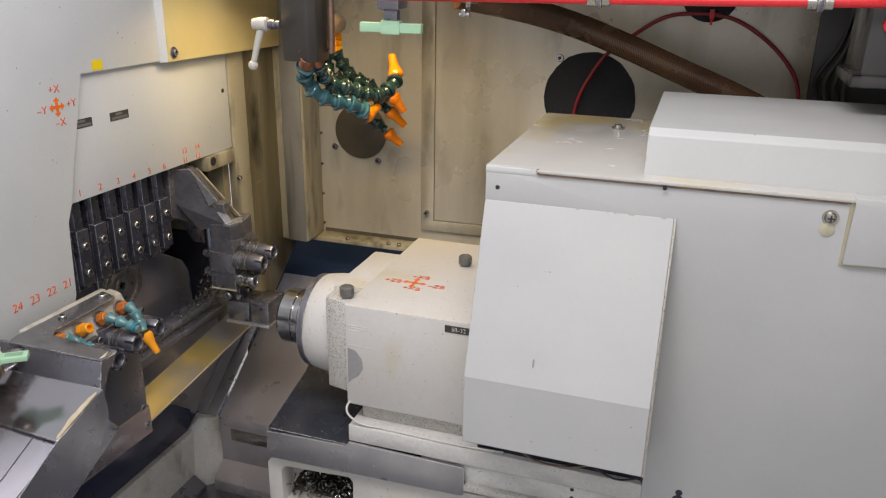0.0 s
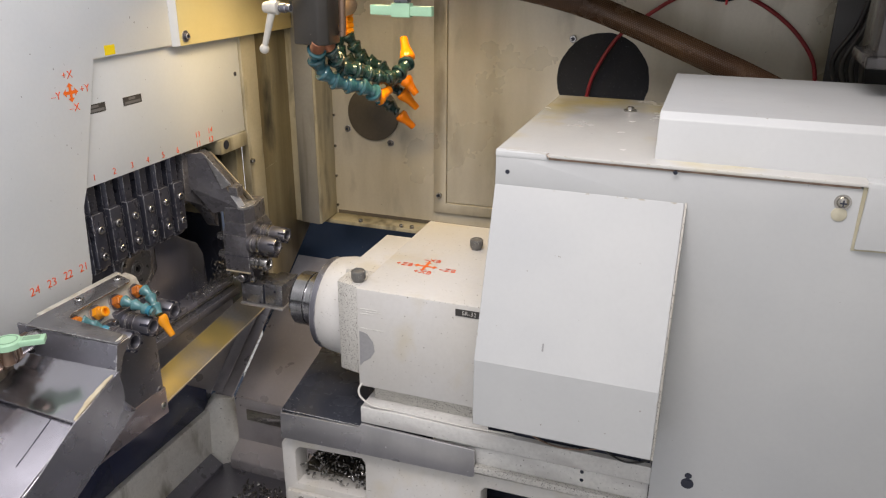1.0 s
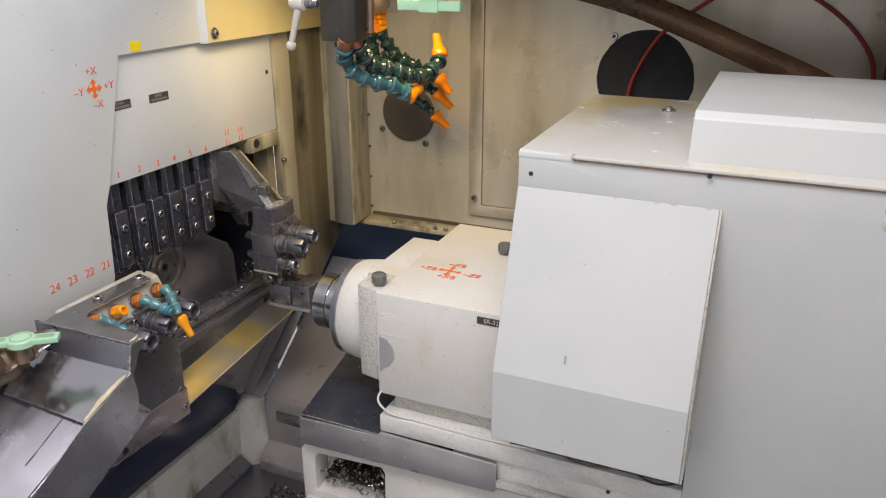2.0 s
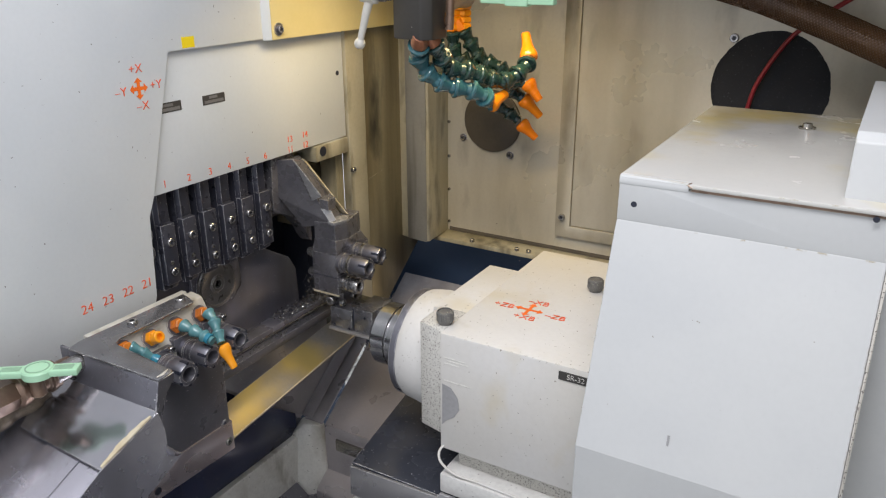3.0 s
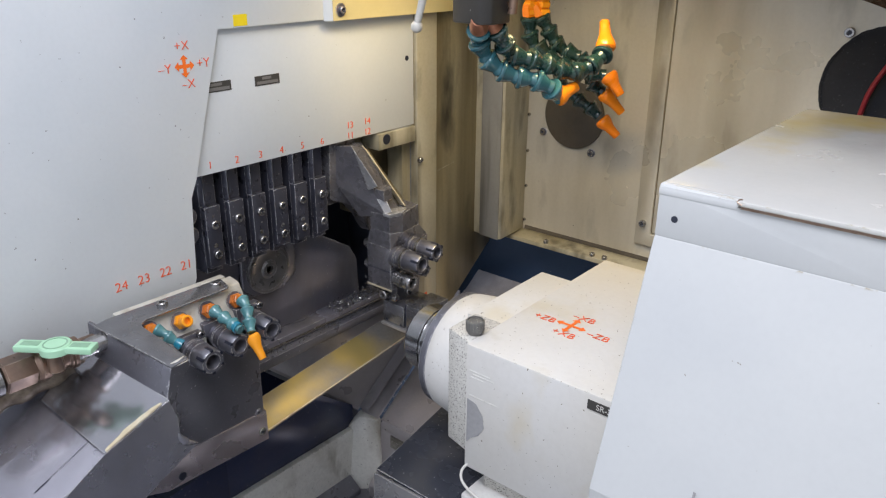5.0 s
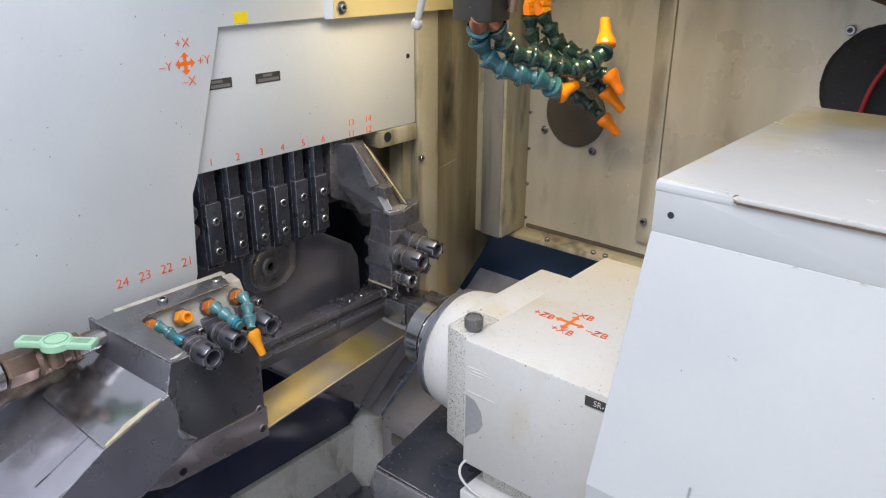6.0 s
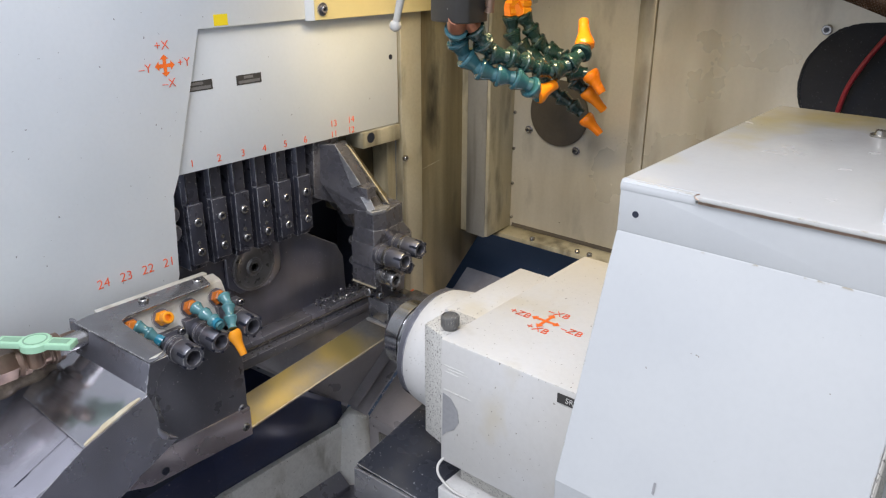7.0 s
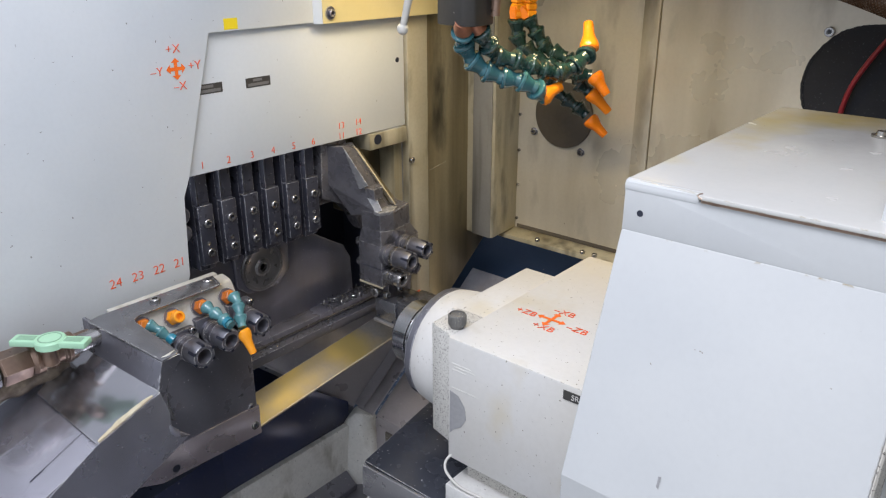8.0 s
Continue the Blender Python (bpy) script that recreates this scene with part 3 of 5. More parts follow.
solo("floor", block(-3, 3, -3, 3, -0.02, 0, 0), "cast", "grey workshop floor", "floor", "structure")

# ---- tool slide: cover with numbers, column, tool holders ----
PX = -0.833
cover = thing("number_cover", (PX, 1.05, 1.17), "pale grey slide cover sheet with red tool numbers", "cover")
part("cover_sheet", prism("x", [(0.6, 1.1725), (1.279, 1.1705), (1.279, 1.5), (0.6, 1.5)], PX - 0.003, PX, 0.0006), "wallwhite", cover)
for i, y in enumerate((0.872, 0.914, 0.953, 0.990, 1.028, 1.066)):
    lettering(str(i + 1), (PX + 0.0004, y + 0.008, 1.183 - 0.0008 * i), Y, Z, 0.0105, "red", cover)
for txt, y, z in (("11", 1.124, 1.179), ("12", 1.161, 1.179), ("13", 1.124, 1.1955), ("14", 1.161, 1.1955)):
    lettering(txt, (PX + 0.0004, y + 0.008, z - 0.002), Y, Z, 0.0105, "red", cover)
for y0, y1, z in ((0.876, 0.924, 1.2825), (0.962, 1.003, 1.2815)):
    plate = part("label_plate", block(PX, PX + 0.0006, y0, y1, z - 0.0065, z + 0.0065, 0), "label", cover, "small black label plate")
    part("print_bar", block(PX + 0.0007, PX + 0.0009, y0 + 0.012, y1 - 0.014, z + 0.0012, z + 0.0048, 0), "dimprint", plate)
    part("print_bar", block(PX + 0.0007, PX + 0.0009, y0 + 0.003, y1 - 0.003, z - 0.0048, z - 0.0008, 0), "dimprint", plate)
part("hole", turned((PX - 0.001, 1.263, 1.281), X, [(0, 0.0042), (0.0014, 0.0042), (0.0014, 0)], 16), "void", cover)

column = thing("slide_column", (-0.84, 1.4, 0.8), "oil-stained upright steel slide plate with a paler edge strip", "slide")
part("plate", prism("x", [(1.3395, 0.800), (1.39, 0.80), (1.52, 0.90), (1.52, 1.60), (1.3395, 1.60)], -0.845, -0.836, 0.001), "olive", column)
part("edge_strip", prism("x", [(1.287, 0.78), (1.338, 0.79), (1.338, 1.60), (1.287, 1.60)], -0.85, -0.832, 0.002), "stripmetal", column, "paler stained edge strip")
part("side_strip", prism("x", [(1.268, 0.78), (1.289, 0.78), (1.289, 1.168), (1.268, 1.168)], -0.895, -0.851, 0.001), "stripmetal", column)
cap_screw((-0.832, 1.291, 1.106), X, 0.0052, column, "steel")
for y, z in ((1.304, 0.842), (1.322, 0.806)):
    part("print_bar", block(-0.8319, -0.8315, y - 0.006, y + 0.006, z - 0.006, z + 0.006, 0), "red", column, "faint red mark")
part("scratch", hull([(-0.8358, 1.343, 1.0735), (-0.8358, 1.343, 1.0745), (-0.8358, 1.392, 1.081), (-0.8358, 1.392, 1.0815), (-0.8352, 1.365, 1.077)], 0), "stripmetal", column)
solo("hollow_wall", block(-0.93, -0.885, 1.19, 1.268, 1.02, 1.17, 0.002), "olive", "grimy brown casting behind the angled tool arm", "casting")

bracket = thing("hole_bracket", (-0.835, 1.24, 1.145), "pale steel bracket with a bored hole under the cover", "bracket")
part("bar", block(-0.87, -0.829, 1.19, 1.279, 1.142, 1.1685, 0.0015), "stripmetal", bracket)
part("bore", turned((-0.8295, 1.208, 1.158), X, [(0, 0.0085), (0.0012, 0.0085), (0.0012, 0)], 20), "void", bracket)

# row of six tool holders
HX = -0.84


def tool_holder(y, z):
    h = thing("tool_holder", (HX, y, z - 0.075), "dark steel turning tool holder with two clamp screws", "tool holder", "row of tool holders")
    part("shank", block(HX - 0.05, HX - 0.010, y - 0.013, y + 0.013, z - 0.072, z + 0.12, 0.0012), "holder", h)
    part("clamp", block(HX - 0.012, HX, y - 0.0125, y + 0.0115, z - 0.062, z + 0.026, 0.0012), "holder", h)
    part("rib", hull([(HX - 0.011, y - 0.0135, z + 0.026), (HX - 0.011, y - 0.0025, z + 0.026), (HX - 0.004, y - 0.009, z + 0.026), (HX - 0.011, y - 0.0135, z + 0.11), (HX - 0.011, y - 0.0025, z + 0.11), (HX - 0.004, y - 0.009, z + 0.11)], 0.0006), "holder", h)
    for dz in (0, -0.0435):
        cap_screw((HX - 0.003, y, z + dz), X, 0.0062, h, "steel")
    part("set_screw", turned((HX, y - 0.001, z - 0.0305), X, [(0, 0.0032), (0.0006, 0.0032), (0.0006, 0.002), (0.0002, 0)], 12), "steel", h)
    return h


first = tool_holder(0.881, 1.099)
for i in range(1, 6):
    copy_thing(first, pose(HX, 0.881 + 0.0384 * i, 1.024 - 0.0006 * i))

solo("lone_screw", turned((-0.850, 1.0835, 1.0925), X, [(0, 0.0065), (0.0075, 0.0065), (0.008, 0.0055), (0.008, 0.0033), (0.004, 0.003), (0.004, 0)], 18), "steel", "steel socket screw beside the last tool holder", "screw")

gang = thing("slide_block", (-0.92, 1.0, 0.86), "large oily dark steel slide plate", "slide")
part("plate", prism("x", [(0.80, 0.85), (1.208, 0.85), (1.204, 0.93), (1.188, 0.958), (1.155, 0.978), (1.112, 1.005), (1.09, 1.06), (0.80, 1.06)], -0.925, -0.906, 0.002), "slideplate", gang)
part("upper_body", block(-0.99, -0.892, 0.80, 1.30, 1.05, 1.30, 0.002), "black", gang)
# Two near-black sheets paint in the shade of the cavity beside the plate.
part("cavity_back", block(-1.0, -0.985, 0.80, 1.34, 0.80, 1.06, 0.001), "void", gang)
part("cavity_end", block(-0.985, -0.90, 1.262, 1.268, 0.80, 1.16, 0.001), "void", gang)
part("boss", prism("x", [(0.955, 1.06), (0.955, 0.955), (0.975, 0.938), (1.035, 0.935), (1.06, 0.955), (1.06, 1.06)], -0.906, -0.897, 0.003), "slideplate", gang)
part("lower_track", block(-0.91, -0.875, 0.80, 1.25, 0.845, 0.862, 0.002), "slideplate", gang)
part("track_edge", block(-0.8748, -0.8735, 0.80, 1.25, 0.8485, 0.853, 0.0003), "bright", gang)
part("track_lip", block(-0.90, -0.86, 0.80, 1.25, 0.828, 0.845, 0.002), "black", gang)

for z in (1.116, 1.090):
    part("bolt_head", turned((-0.875, 0.848, z), X, [(0, 0.0125), (0.028, 0.0125), (0.030, 0.011), (0.030, 0)], 24), "gunmetal", gang)

bushing = thing("guide_bushing", (-0.893, 1.003, 0.977), "round dark steel guide bushing with a centre bore", "bushing")
part("flange", turned((-0.897, 1.003, 0.978), X, [(0, 0.040), (0.004, 0.040), (0.0055, 0.0385), (0.006, 0.034), (0.0045, 0.031), (0.0045, 0.015), (0.0065, 0.012), (0.0065, 0.007), (-0.02, 0.0065), (-0.02, 0)], 40), "bushsteel", bushing)

# angled tool arm
arm = thing("angled_holder", (-0.775, 1.16, 0.865), "angular dark steel arm with collet holders below the cover", "tool holder")
low = [(-0.796, 1.124), (-0.745, 1.124), (-0.745, 1.212), (-0.796, 1.212)]
NECK = [(-0.790, 1.127), (-0.7485, 1.127), (-0.7385, 1.147), (-0.7445, 1.191), (-0.790, 1.191)]
part("head_block", hull([(x, y, z) for x, y in low for z in (0.942, 1.013)], 0.0012), "armsteel", arm)
part("shoulder", hull([(x, y, 1.0132) for x, y in low] + [(x, y, 1.037) for x, y in NECK], 0.0008), "armsteel", arm, sharp=12)
part("split_line", block(-0.7965, -0.7445, 1.1235, 1.2125, 0.9725, 0.9738, 0), "void", arm)
part("rubbed_edge", prism("z", [(-0.7965, 1.1232), (-0.7445, 1.1232), (-0.7445, 1.1255), (-0.7965, 1.1255)], 0.9405, 0.9432), "wornedge", arm, "rubbed bare lower edge")
part("neck", hull([(x, y, 1.0372) for x, y in NECK] + [(-0.790, 1.127, 1.064), (-0.7485, 1.127, 1.067), (-0.7385, 1.147, 1.067), (-0.7445, 1.1895, 1.071), (-0.790, 1.191, 1.071)], 0.0008), "armsteel", arm, sharp=12)
part("slanted_beam", hull([(-0.815, 1.128, 1.050), (-0.757, 1.132, 1.064), (-0.757, 1.160, 1.066), (-0.80, 1.21, 1.05), (-0.845, 1.11, 1.10), (-0.86, 1.11, 1.16), (-0.817, 1.118, 1.166), (-0.817, 1.150, 1.154), (-0.85, 1.17, 1.158)], 0.0008), "armsteel", arm, sharp=12)
part("left_facet", hull([(-0.811, 1.1145, 1.165), (-0.816, 1.119, 1.164), (-0.764, 1.1195, 1.112), (-0.770, 1.126, 1.110), (-0.784, 1.119, 1.102), (-0.82, 1.14, 1.11)], 0.0006), "facet", arm, sharp=10)
part("edge_rib", hull([(-0.818, 1.142, 1.163), (-0.813, 1.148, 1.153), (-0.816, 1.151, 1.154), (-0.751, 1.165, 1.072), (-0.751, 1.168, 1.071), (-0.765, 1.169, 1.07), (-0.83, 1.15, 1.155)], 0.0006), "wornedge", arm, "worn bright edge rib")
part("back_slope", hull([(-0.815, 1.152, 1.153), (-0.84, 1.167, 1.158), (-0.754, 1.169, 1.071), (-0.79, 1.215, 1.052), (-0.80, 1.17, 1.06)], 0.0006), "olive", arm, "oily brown rear slope")
part("pocket_step", hull([(-0.772, 1.121, 1.107), (-0.757, 1.124, 1.105), (-0.757, 1.144, 1.106), (-0.772, 1.15, 1.108), (-0.772, 1.123, 1.092), (-0.757, 1.126, 1.087), (-0.757, 1.144, 1.088), (-0.772, 1.15, 1.090)], 0.0010), "armsteel", arm, sharp=12)
part("lower_facet", hull([(-0.772, 1.1235, 1.090), (-0.757, 1.131, 1.0875), (-0.747, 1.1315, 1.072), (-0.7555, 1.1245, 1.069), (-0.766, 1.14, 1.075)], 0.0005), "facet", arm, sharp=10)
part("pocket_foot", hull([(-0.760, 1.1245, 1.0705), (-0.748, 1.1255, 1.0690), (-0.7385, 1.147, 1.0700), (-0.744, 1.162, 1.0725), (-0.762, 1.16, 1.0710), (-0.760, 1.1245, 1.064), (-0.748, 1.1255, 1.063), (-0.7385, 1.147, 1.064), (-0.744, 1.162, 1.066), (-0.762, 1.16, 1.066)], 0.0012), "facet", arm)
part("web", prism("x", [(1.100, 1.172), (1.15, 1.172), (1.185, 1.06), (1.185, 1.0), (1.176, 1.010), (1.164, 1.033), (1.140, 1.058), (1.116, 1.070), (1.096, 1.079), (1.0965, 1.101)], -0.872, -0.846, 0.002), "armsteel", arm)


def collet(y, z, x0, x1, r, parent, slots=6, material="steel"):
    c = part("collet_holder", turned((x0, y, z), X, [(0, r * 1.05), (0.008, r * 1.05), (0.009, r * 0.92), (0.014, r * 0.92), (0.015, r * 1.02), ((x1 - x0) * 0.45, r * 1.02), ((x1 - x0) * 0.47, r * 0.9)], 28), material, parent)
    nut = part("collet_nut", turned((x0 + (x1 - x0) * 0.46, y, z), X, [(0, r * 0.96), (0.002, r), ((x1 - x0) * 0.48, r), ((x1 - x0) * 0.54, r * 0.9), ((x1 - x0) * 0.54, r * 0.62), ((x1 - x0) * 0.42, r * 0.5), ((x1 - x0) * 0.1, r * 0.45), ((x1 - x0) * 0.1, 0)], 28), material, c)
    for k in range(slots):
        tooth = bmesh.new()
        m = Matrix.Translation((x1 - 0.006, y, z)) @ Matrix.Rotation(2 * math.pi * k / slots, 4, "X") @ Matrix.Translation((0, 0, r * 0.93))
        bmesh.ops.create_cube(tooth, size=1.0, matrix=m @ Matrix.Diagonal((0.0125, r * 0.24, r * 0.2, 1)))
        part("slot", tooth, "void", c)
    # Bronze disc puts the bore's amber reflection into colour.
    part("bore", turned((x0 + (x1 - x0) * 0.55, y, z), X, [(0, r * 0.46), ((x1 - x0) * 0.03, r * 0.46), ((x1 - x0) * 0.03, 0)], 20), "bronze", c)
    return c


collet(1.136, 0.9985, -0.746, -0.689, 0.0160, arm, material="gunmetal")
collet(1.171, 1.0075, -0.746, -0.689, 0.0145, arm, material="gunmetal")
collet(1.139, 0.9600, -0.746, -0.712, 0.0128, arm, 0, "steel")
collet(1.175, 0.9690, -0.746, -0.716, 0.0105, arm, 4, "gunmetal")
for y, z, r in ((1.136, 0.9985, 0.0168), (1.171, 1.0075, 0.0153)):
    part("oiled_ring", turned((-0.7265, y, z), X, [(0, r * 0.93), (0.0008, r), (0.0042, r), (0.005, r * 0.93)], 28), "bright", arm)
for z in (0.998, 0.962):
    part("rear_stud", turned((-0.806, 1.15, z), -X, [(0, 0.009), (0.012, 0.009), (0.013, 0.007), (0.018, 0.007), (0.018, 0)], 18), "steel", arm)
part("lower_body", hull([(-0.785, 1.142, 0.943), (-0.75, 1.142, 0.943), (-0.75, 1.20, 0.943), (-0.80, 1.20, 0.943), (-0.785, 1.148, 0.90), (-0.755, 1.148, 0.90), (-0.755, 1.20, 0.90), (-0.80, 1.20, 0.90)], 0.0015), "gunmetal", arm)
part("tool_bar", block(-0.776, -0.731, 1.137, 1.20, 0.8745, 0.912, 0.0010), "platesteel", arm, "bright cut-off tool bar")
part("slot", block(-0.7315, -0.7265, 1.141, 1.20, 0.8745, 0.914, 0), "void", arm)
part("tool_bar", block(-0.727, -0.690, 1.138, 1.20, 0.8745, 0.918, 0.0010), "platesteel", arm)
part("tool_lip", block(-0.779, -0.689, 1.134, 1.20, 0.8690, 0.8735, 0.0006), "palesteel", arm)
for x, z in ((-0.768, 0.880), (-0.737, 0.878), (-0.704, 0.905)):
    part("hole", turned((x, 1.1372, z), -Y, [(0, 0.0024), (0.0004, 0.0024), (0.0004, 0)], 12), "void", arm)
part("pin", turned((-0.770, 1.142, 0.925), -Y, [(0, 0.008), (0.012, 0.008), (0.013, 0.007), (0.013, 0.004), (0.006, 0.003), (0.006, 0)], 18), "steel", arm)
for y, z in ((1.135, 0.925), (1.165, 0.928), (1.17, 0.887)):
    cap_screw((-0.7495, y, z), X, 0.006, arm, "steel")

# ---- bed: ledge, guide sheets, casting, chip pan ----
ledge = thing("bright_ledge", (-0.833, 1.08, 0.75), "oily steel ledge along the bed, yellow reflection put into its colour", "ledge")
part("plate", hull([(-0.855, 0.855, 0.782), (-0.855, 1.30, 0.829), (-0.81, 0.855, 0.757), (-0.81, 1.30, 0.805), (-0.856, 0.855, 0.776), (-0.856, 1.30, 0.82), (-0.811, 0.855, 0.751), (-0.811, 1.30, 0.799)], 0.0008), "ledge", ledge)
part("lip", tube([(-0.8100, 0.856, 0.7555), (-0.8100, 1.08, 0.7800), (-0.8100, 1.299, 0.8035)], 0.0013, 8, 2), "wornedge", ledge, "pale yellow lower lip")
# Near-black fill stands for the dark hollow under the ledge.
solo("ledge_skirt", hull([(-0.86, 0.7, 0.735), (-0.815, 0.7, 0.735), (-0.86, 1.33, 0.80), (-0.815, 1.33, 0.80), (-0.95, 0.7, 0.68), (-0.95, 1.33, 0.70)], 0.001), "void", "near-black fill for the dark hollow under the steel ledge", "skirt")
shield = thing("bed_shield", (-0.935, 0.95, 0.59), "glossy navy sheet-metal shield above the bed casting", "sheet metal")
part("sheet", prism("x", [(0.3, 0.545), (1.225, 0.540), (1.225, 0.588), (1.212, 0.598), (1.105, 0.682), (1.02, 0.76), (0.3, 0.76)], -0.962, -0.957, 0.001), "navysheet", shield)
part("lap_sheet", prism("x", [(0.3, 0.548), (0.924, 0.546), (0.924, 0.76), (0.3, 0.76)], -0.9565, -0.953, 0.001), "navysheet", shield, "overlapping end sheet")
casting = thing("bed_casting", (-0.92, 0.95, 0.40), "grimy grey painted bed casting with chips", "casting")
part("side_wall", prism("x", [(0.3, 0.548), (1.21, 0.543), (1.225, 0.535), (1.225, 0.40), (0.3, 0.40)], -0.99, -0.945, 0.004), "cast", casting)
part("corner", hull([(-0.962, 1.205, 0.54), (-0.935, 1.222, 0.572), (-0.90, 1.236, 0.572), (-0.945, 1.195, 0.39), (-0.925, 1.208, 0.39), (-0.893, 1.243, 0.39), (-0.96, 1.25, 0.39), (-0.96, 1.25, 0.57), (-0.90, 1.25, 0.572)], 0.006), "cast", casting, "pale rounded corner rib")
part("end_wall", prism("x", [(1.245, 0.562), (1.30, 0.562), (1.30, 0.40), (1.245, 0.40)], -0.90, -0.5, 0.002), "guidesheet", casting)
part("pan_rim", prism("x", [(1.246, 0.462), (1.246, 0.40), (1.205, 0.40), (1.205, 0.432), (1.215, 0.440)], -0.90, -0.5, 0.003), "guidesheet", casting)
part("pan_rim", prism("y", [(-0.946, 0.440), (-0.946, 0.40), (-0.915, 0.40), (-0.915, 0.418), (-0.925, 0.424)], 0.3, 1.2, 0.003), "black", casting)
# Bright strip stands in for the glossy reflection on the end wall.
part("end_band", prism("x", [(1.241, 0.545), (1.245, 0.545), (1.245, 0.518), (1.241, 0.518)], -0.87, -0.60, 0.001), "bright", casting)
solo("chip_pan", block(-0.95, 0.6, 0.3, 1.30, 0.38, 0.407, 0.002), "black", "dark chip pan with an oily floor", "pan")


def slope(x0, x1, y0, y1, lift, thick):
    f = lambda y: 0.573 + 0.716 * (y - 1.254) + lift
    return hull([(x, y, f(y) - d) for x in (x0, x1) for y in (y0, y1) for d in (0, thick)], 0.0008)


guide = thing("guide_sheet", (-0.75, 1.4, 0.57), "oily dark guide sheet sloping up to the back", "sheet metal")
part("sheet", slope(-0.90, -0.30, 1.247, 1.56, 0, 0.004), "guidesheet", guide)
part("front_lip", block(-0.893, -0.5, 1.243, 1.247, 0.55, 0.572, 0.001), "guidesheet", guide)
part("strip", slope(-0.946, -0.902, 1.240, 1.50, 0.012, 0.006), "guidesheet", guide)
part("side_sheet", hull([(x, y + dy, z + dz - dd) for x, y, z in ((-1.13, 1.07, 0.72), (-0.956, 1.238, 0.577)) for dy, dz in ((0, 0), (0.30, 0.215)) for dd in (0, 0.008)], 0.001), "guidesheet", guide)
part("side_lip", sheet([(-1.13, 1.071, 0.714), (-0.957, 1.239, 0.572), (-0.957, 1.241, 0.545), (-1.13, 1.073, 0.690)], 0.003), "black", guide)
part("crease_strip", slope(-0.949, -0.924, 1.236, 1.50, 0.024, 0.004), "guidesheet", guide, "raised folded strip")

# ---- sub-spindle ----
spindle = thing("sub_spindle", (-0.33, 1.0, 0.88), "cream-white sub-spindle head with a dark steel chuck", "spindle head")
BT = 1.0615
part("housing", hull([(x, y, z) for x in (-0.418, -0.05) for y in (0.897, 1.20) for z in (0.903, BT)], 0.003), "boxwhite", spindle)
part("rear_ledge", block(-0.462, -0.40, 0.955, 1.112, 0.93, BT - 0.0005, 0.003), "boxwhite", spindle)
part("corner_bracket", hull([(-0.454, 0.912, BT), (-0.416, 0.9, BT), (-0.416, 0.96, BT), (-0.454, 0.96, BT), (-0.454, 0.912, 0.918), (-0.416, 0.9, 0.921), (-0.416, 0.96, 0.915), (-0.454, 0.96, 0.915)], 0.002), "rough", spindle, "chipped corner bracket")
part("nose", turned((-0.44, 1.0, 0.978), -X, [(0, 0.079), (0.04, 0.0775), (0.060, 0.0745), (0.064, 0.072), (0.066, 0.05)], 48), "boxwhite", spindle)
part("ring", turned((-0.5035, 1.0, 0.978), -X, [(0, 0.0720), (0.001, 0.0730), (0.009, 0.0730), (0.0105, 0.0715), (0.0105, 0.045)], 48), "black", spindle, "dark steel ring")
part("chuck", turned((-0.512, 1.0, 0.978), -X, [(0, 0.0465), (0.016, 0.0465), (0.018, 0.0445), (0.026, 0.0445), (0.0265, 0.0405), (0.030, 0.0405), (0.0305, 0.0435), (0.050, 0.0435), (0.055, 0.039), (0.055, 0.022), (0.040, 0.018), (0.040, 0)], 44), "turned", spindle, "turned dark steel chuck")


def knurled(x, y, z, parent):
    k = part("knob", turned((x, y, z), Z, [(0, 0.008), (0.003, 0.008), (0.003, 0.0094), (0.005, 0.0099), (0.0148, 0.0099), (0.0165, 0.009), (0.0165, 0.0083), (0.0145, 0.0078), (0.0145, 0)], 28), "grimyknob", parent, "black knurled knob")
    part("cap", turned((x, y, z + 0.0146), Z, [(0, 0.0072), (0.001, 0.0072), (0.0014, 0.006), (0.0014, 0)], 20), "grimyknob", k)
    teeth = bmesh.new()
    for i in range(20):
        m = Matrix.Translation((x, y, z + 0.0100)) @ Matrix.Rotation(2 * math.pi * i / 20, 4, "Z") @ Matrix.Translation((0.0097, 0, 0))
        bmesh.ops.create_cube(teeth, size=1.0, matrix=m @ Matrix.Diagonal((0.0014, 0.0016, 0.010, 1)))
    part("knurl", teeth, "grimyknob", k)


knurled(-0.424, 0.921, BT, spindle)
knurled(-0.302, 1.098, BT, spindle)
c0 = Vector((-0.3525, 1.003, BT + 0.0002))
for ang in range(4):
    d = Vector((math.cos(ang * math.pi / 2), math.sin(ang * math.pi / 2), 0))
    s = Vector((-d.y, d.x, 0))
    pts = [c0 + s * 0.0019, c0 - s * 0.0019, c0 - s * 0.0019 + d * 0.012, c0 - s * 0.0052 + d * 0.012, c0 + d * 0.0185, c0 + s * 0.0052 + d * 0.012, c0 + s * 0.0019 + d * 0.012]
    part("arrow", sheet([p + Z * 0.0001 * ang for p in pts], 0.0003), "arrow", spindle, smooth=False)
for txt, dx, dy in (("\u2013XB", 0.003, 0.0235), ("+XB", 0.003, -0.022), ("+ZB", -0.033, -0.002), ("\u2013ZB", 0.036, -0.004)):
    lettering(txt, c0 + Vector((dx, dy, 0.0003)), X, Y, 0.0112, "red", spindle)
part("label_plate", block(-0.2695, -0.18, 0.896, 0.8972, 1.0445, 1.0545, 0), "label", spindle, "black model label with white letters")
lettering("SR-32", (-0.250, 0.8957, 1.0495), X, Z, 0.0062, "print", spindle)
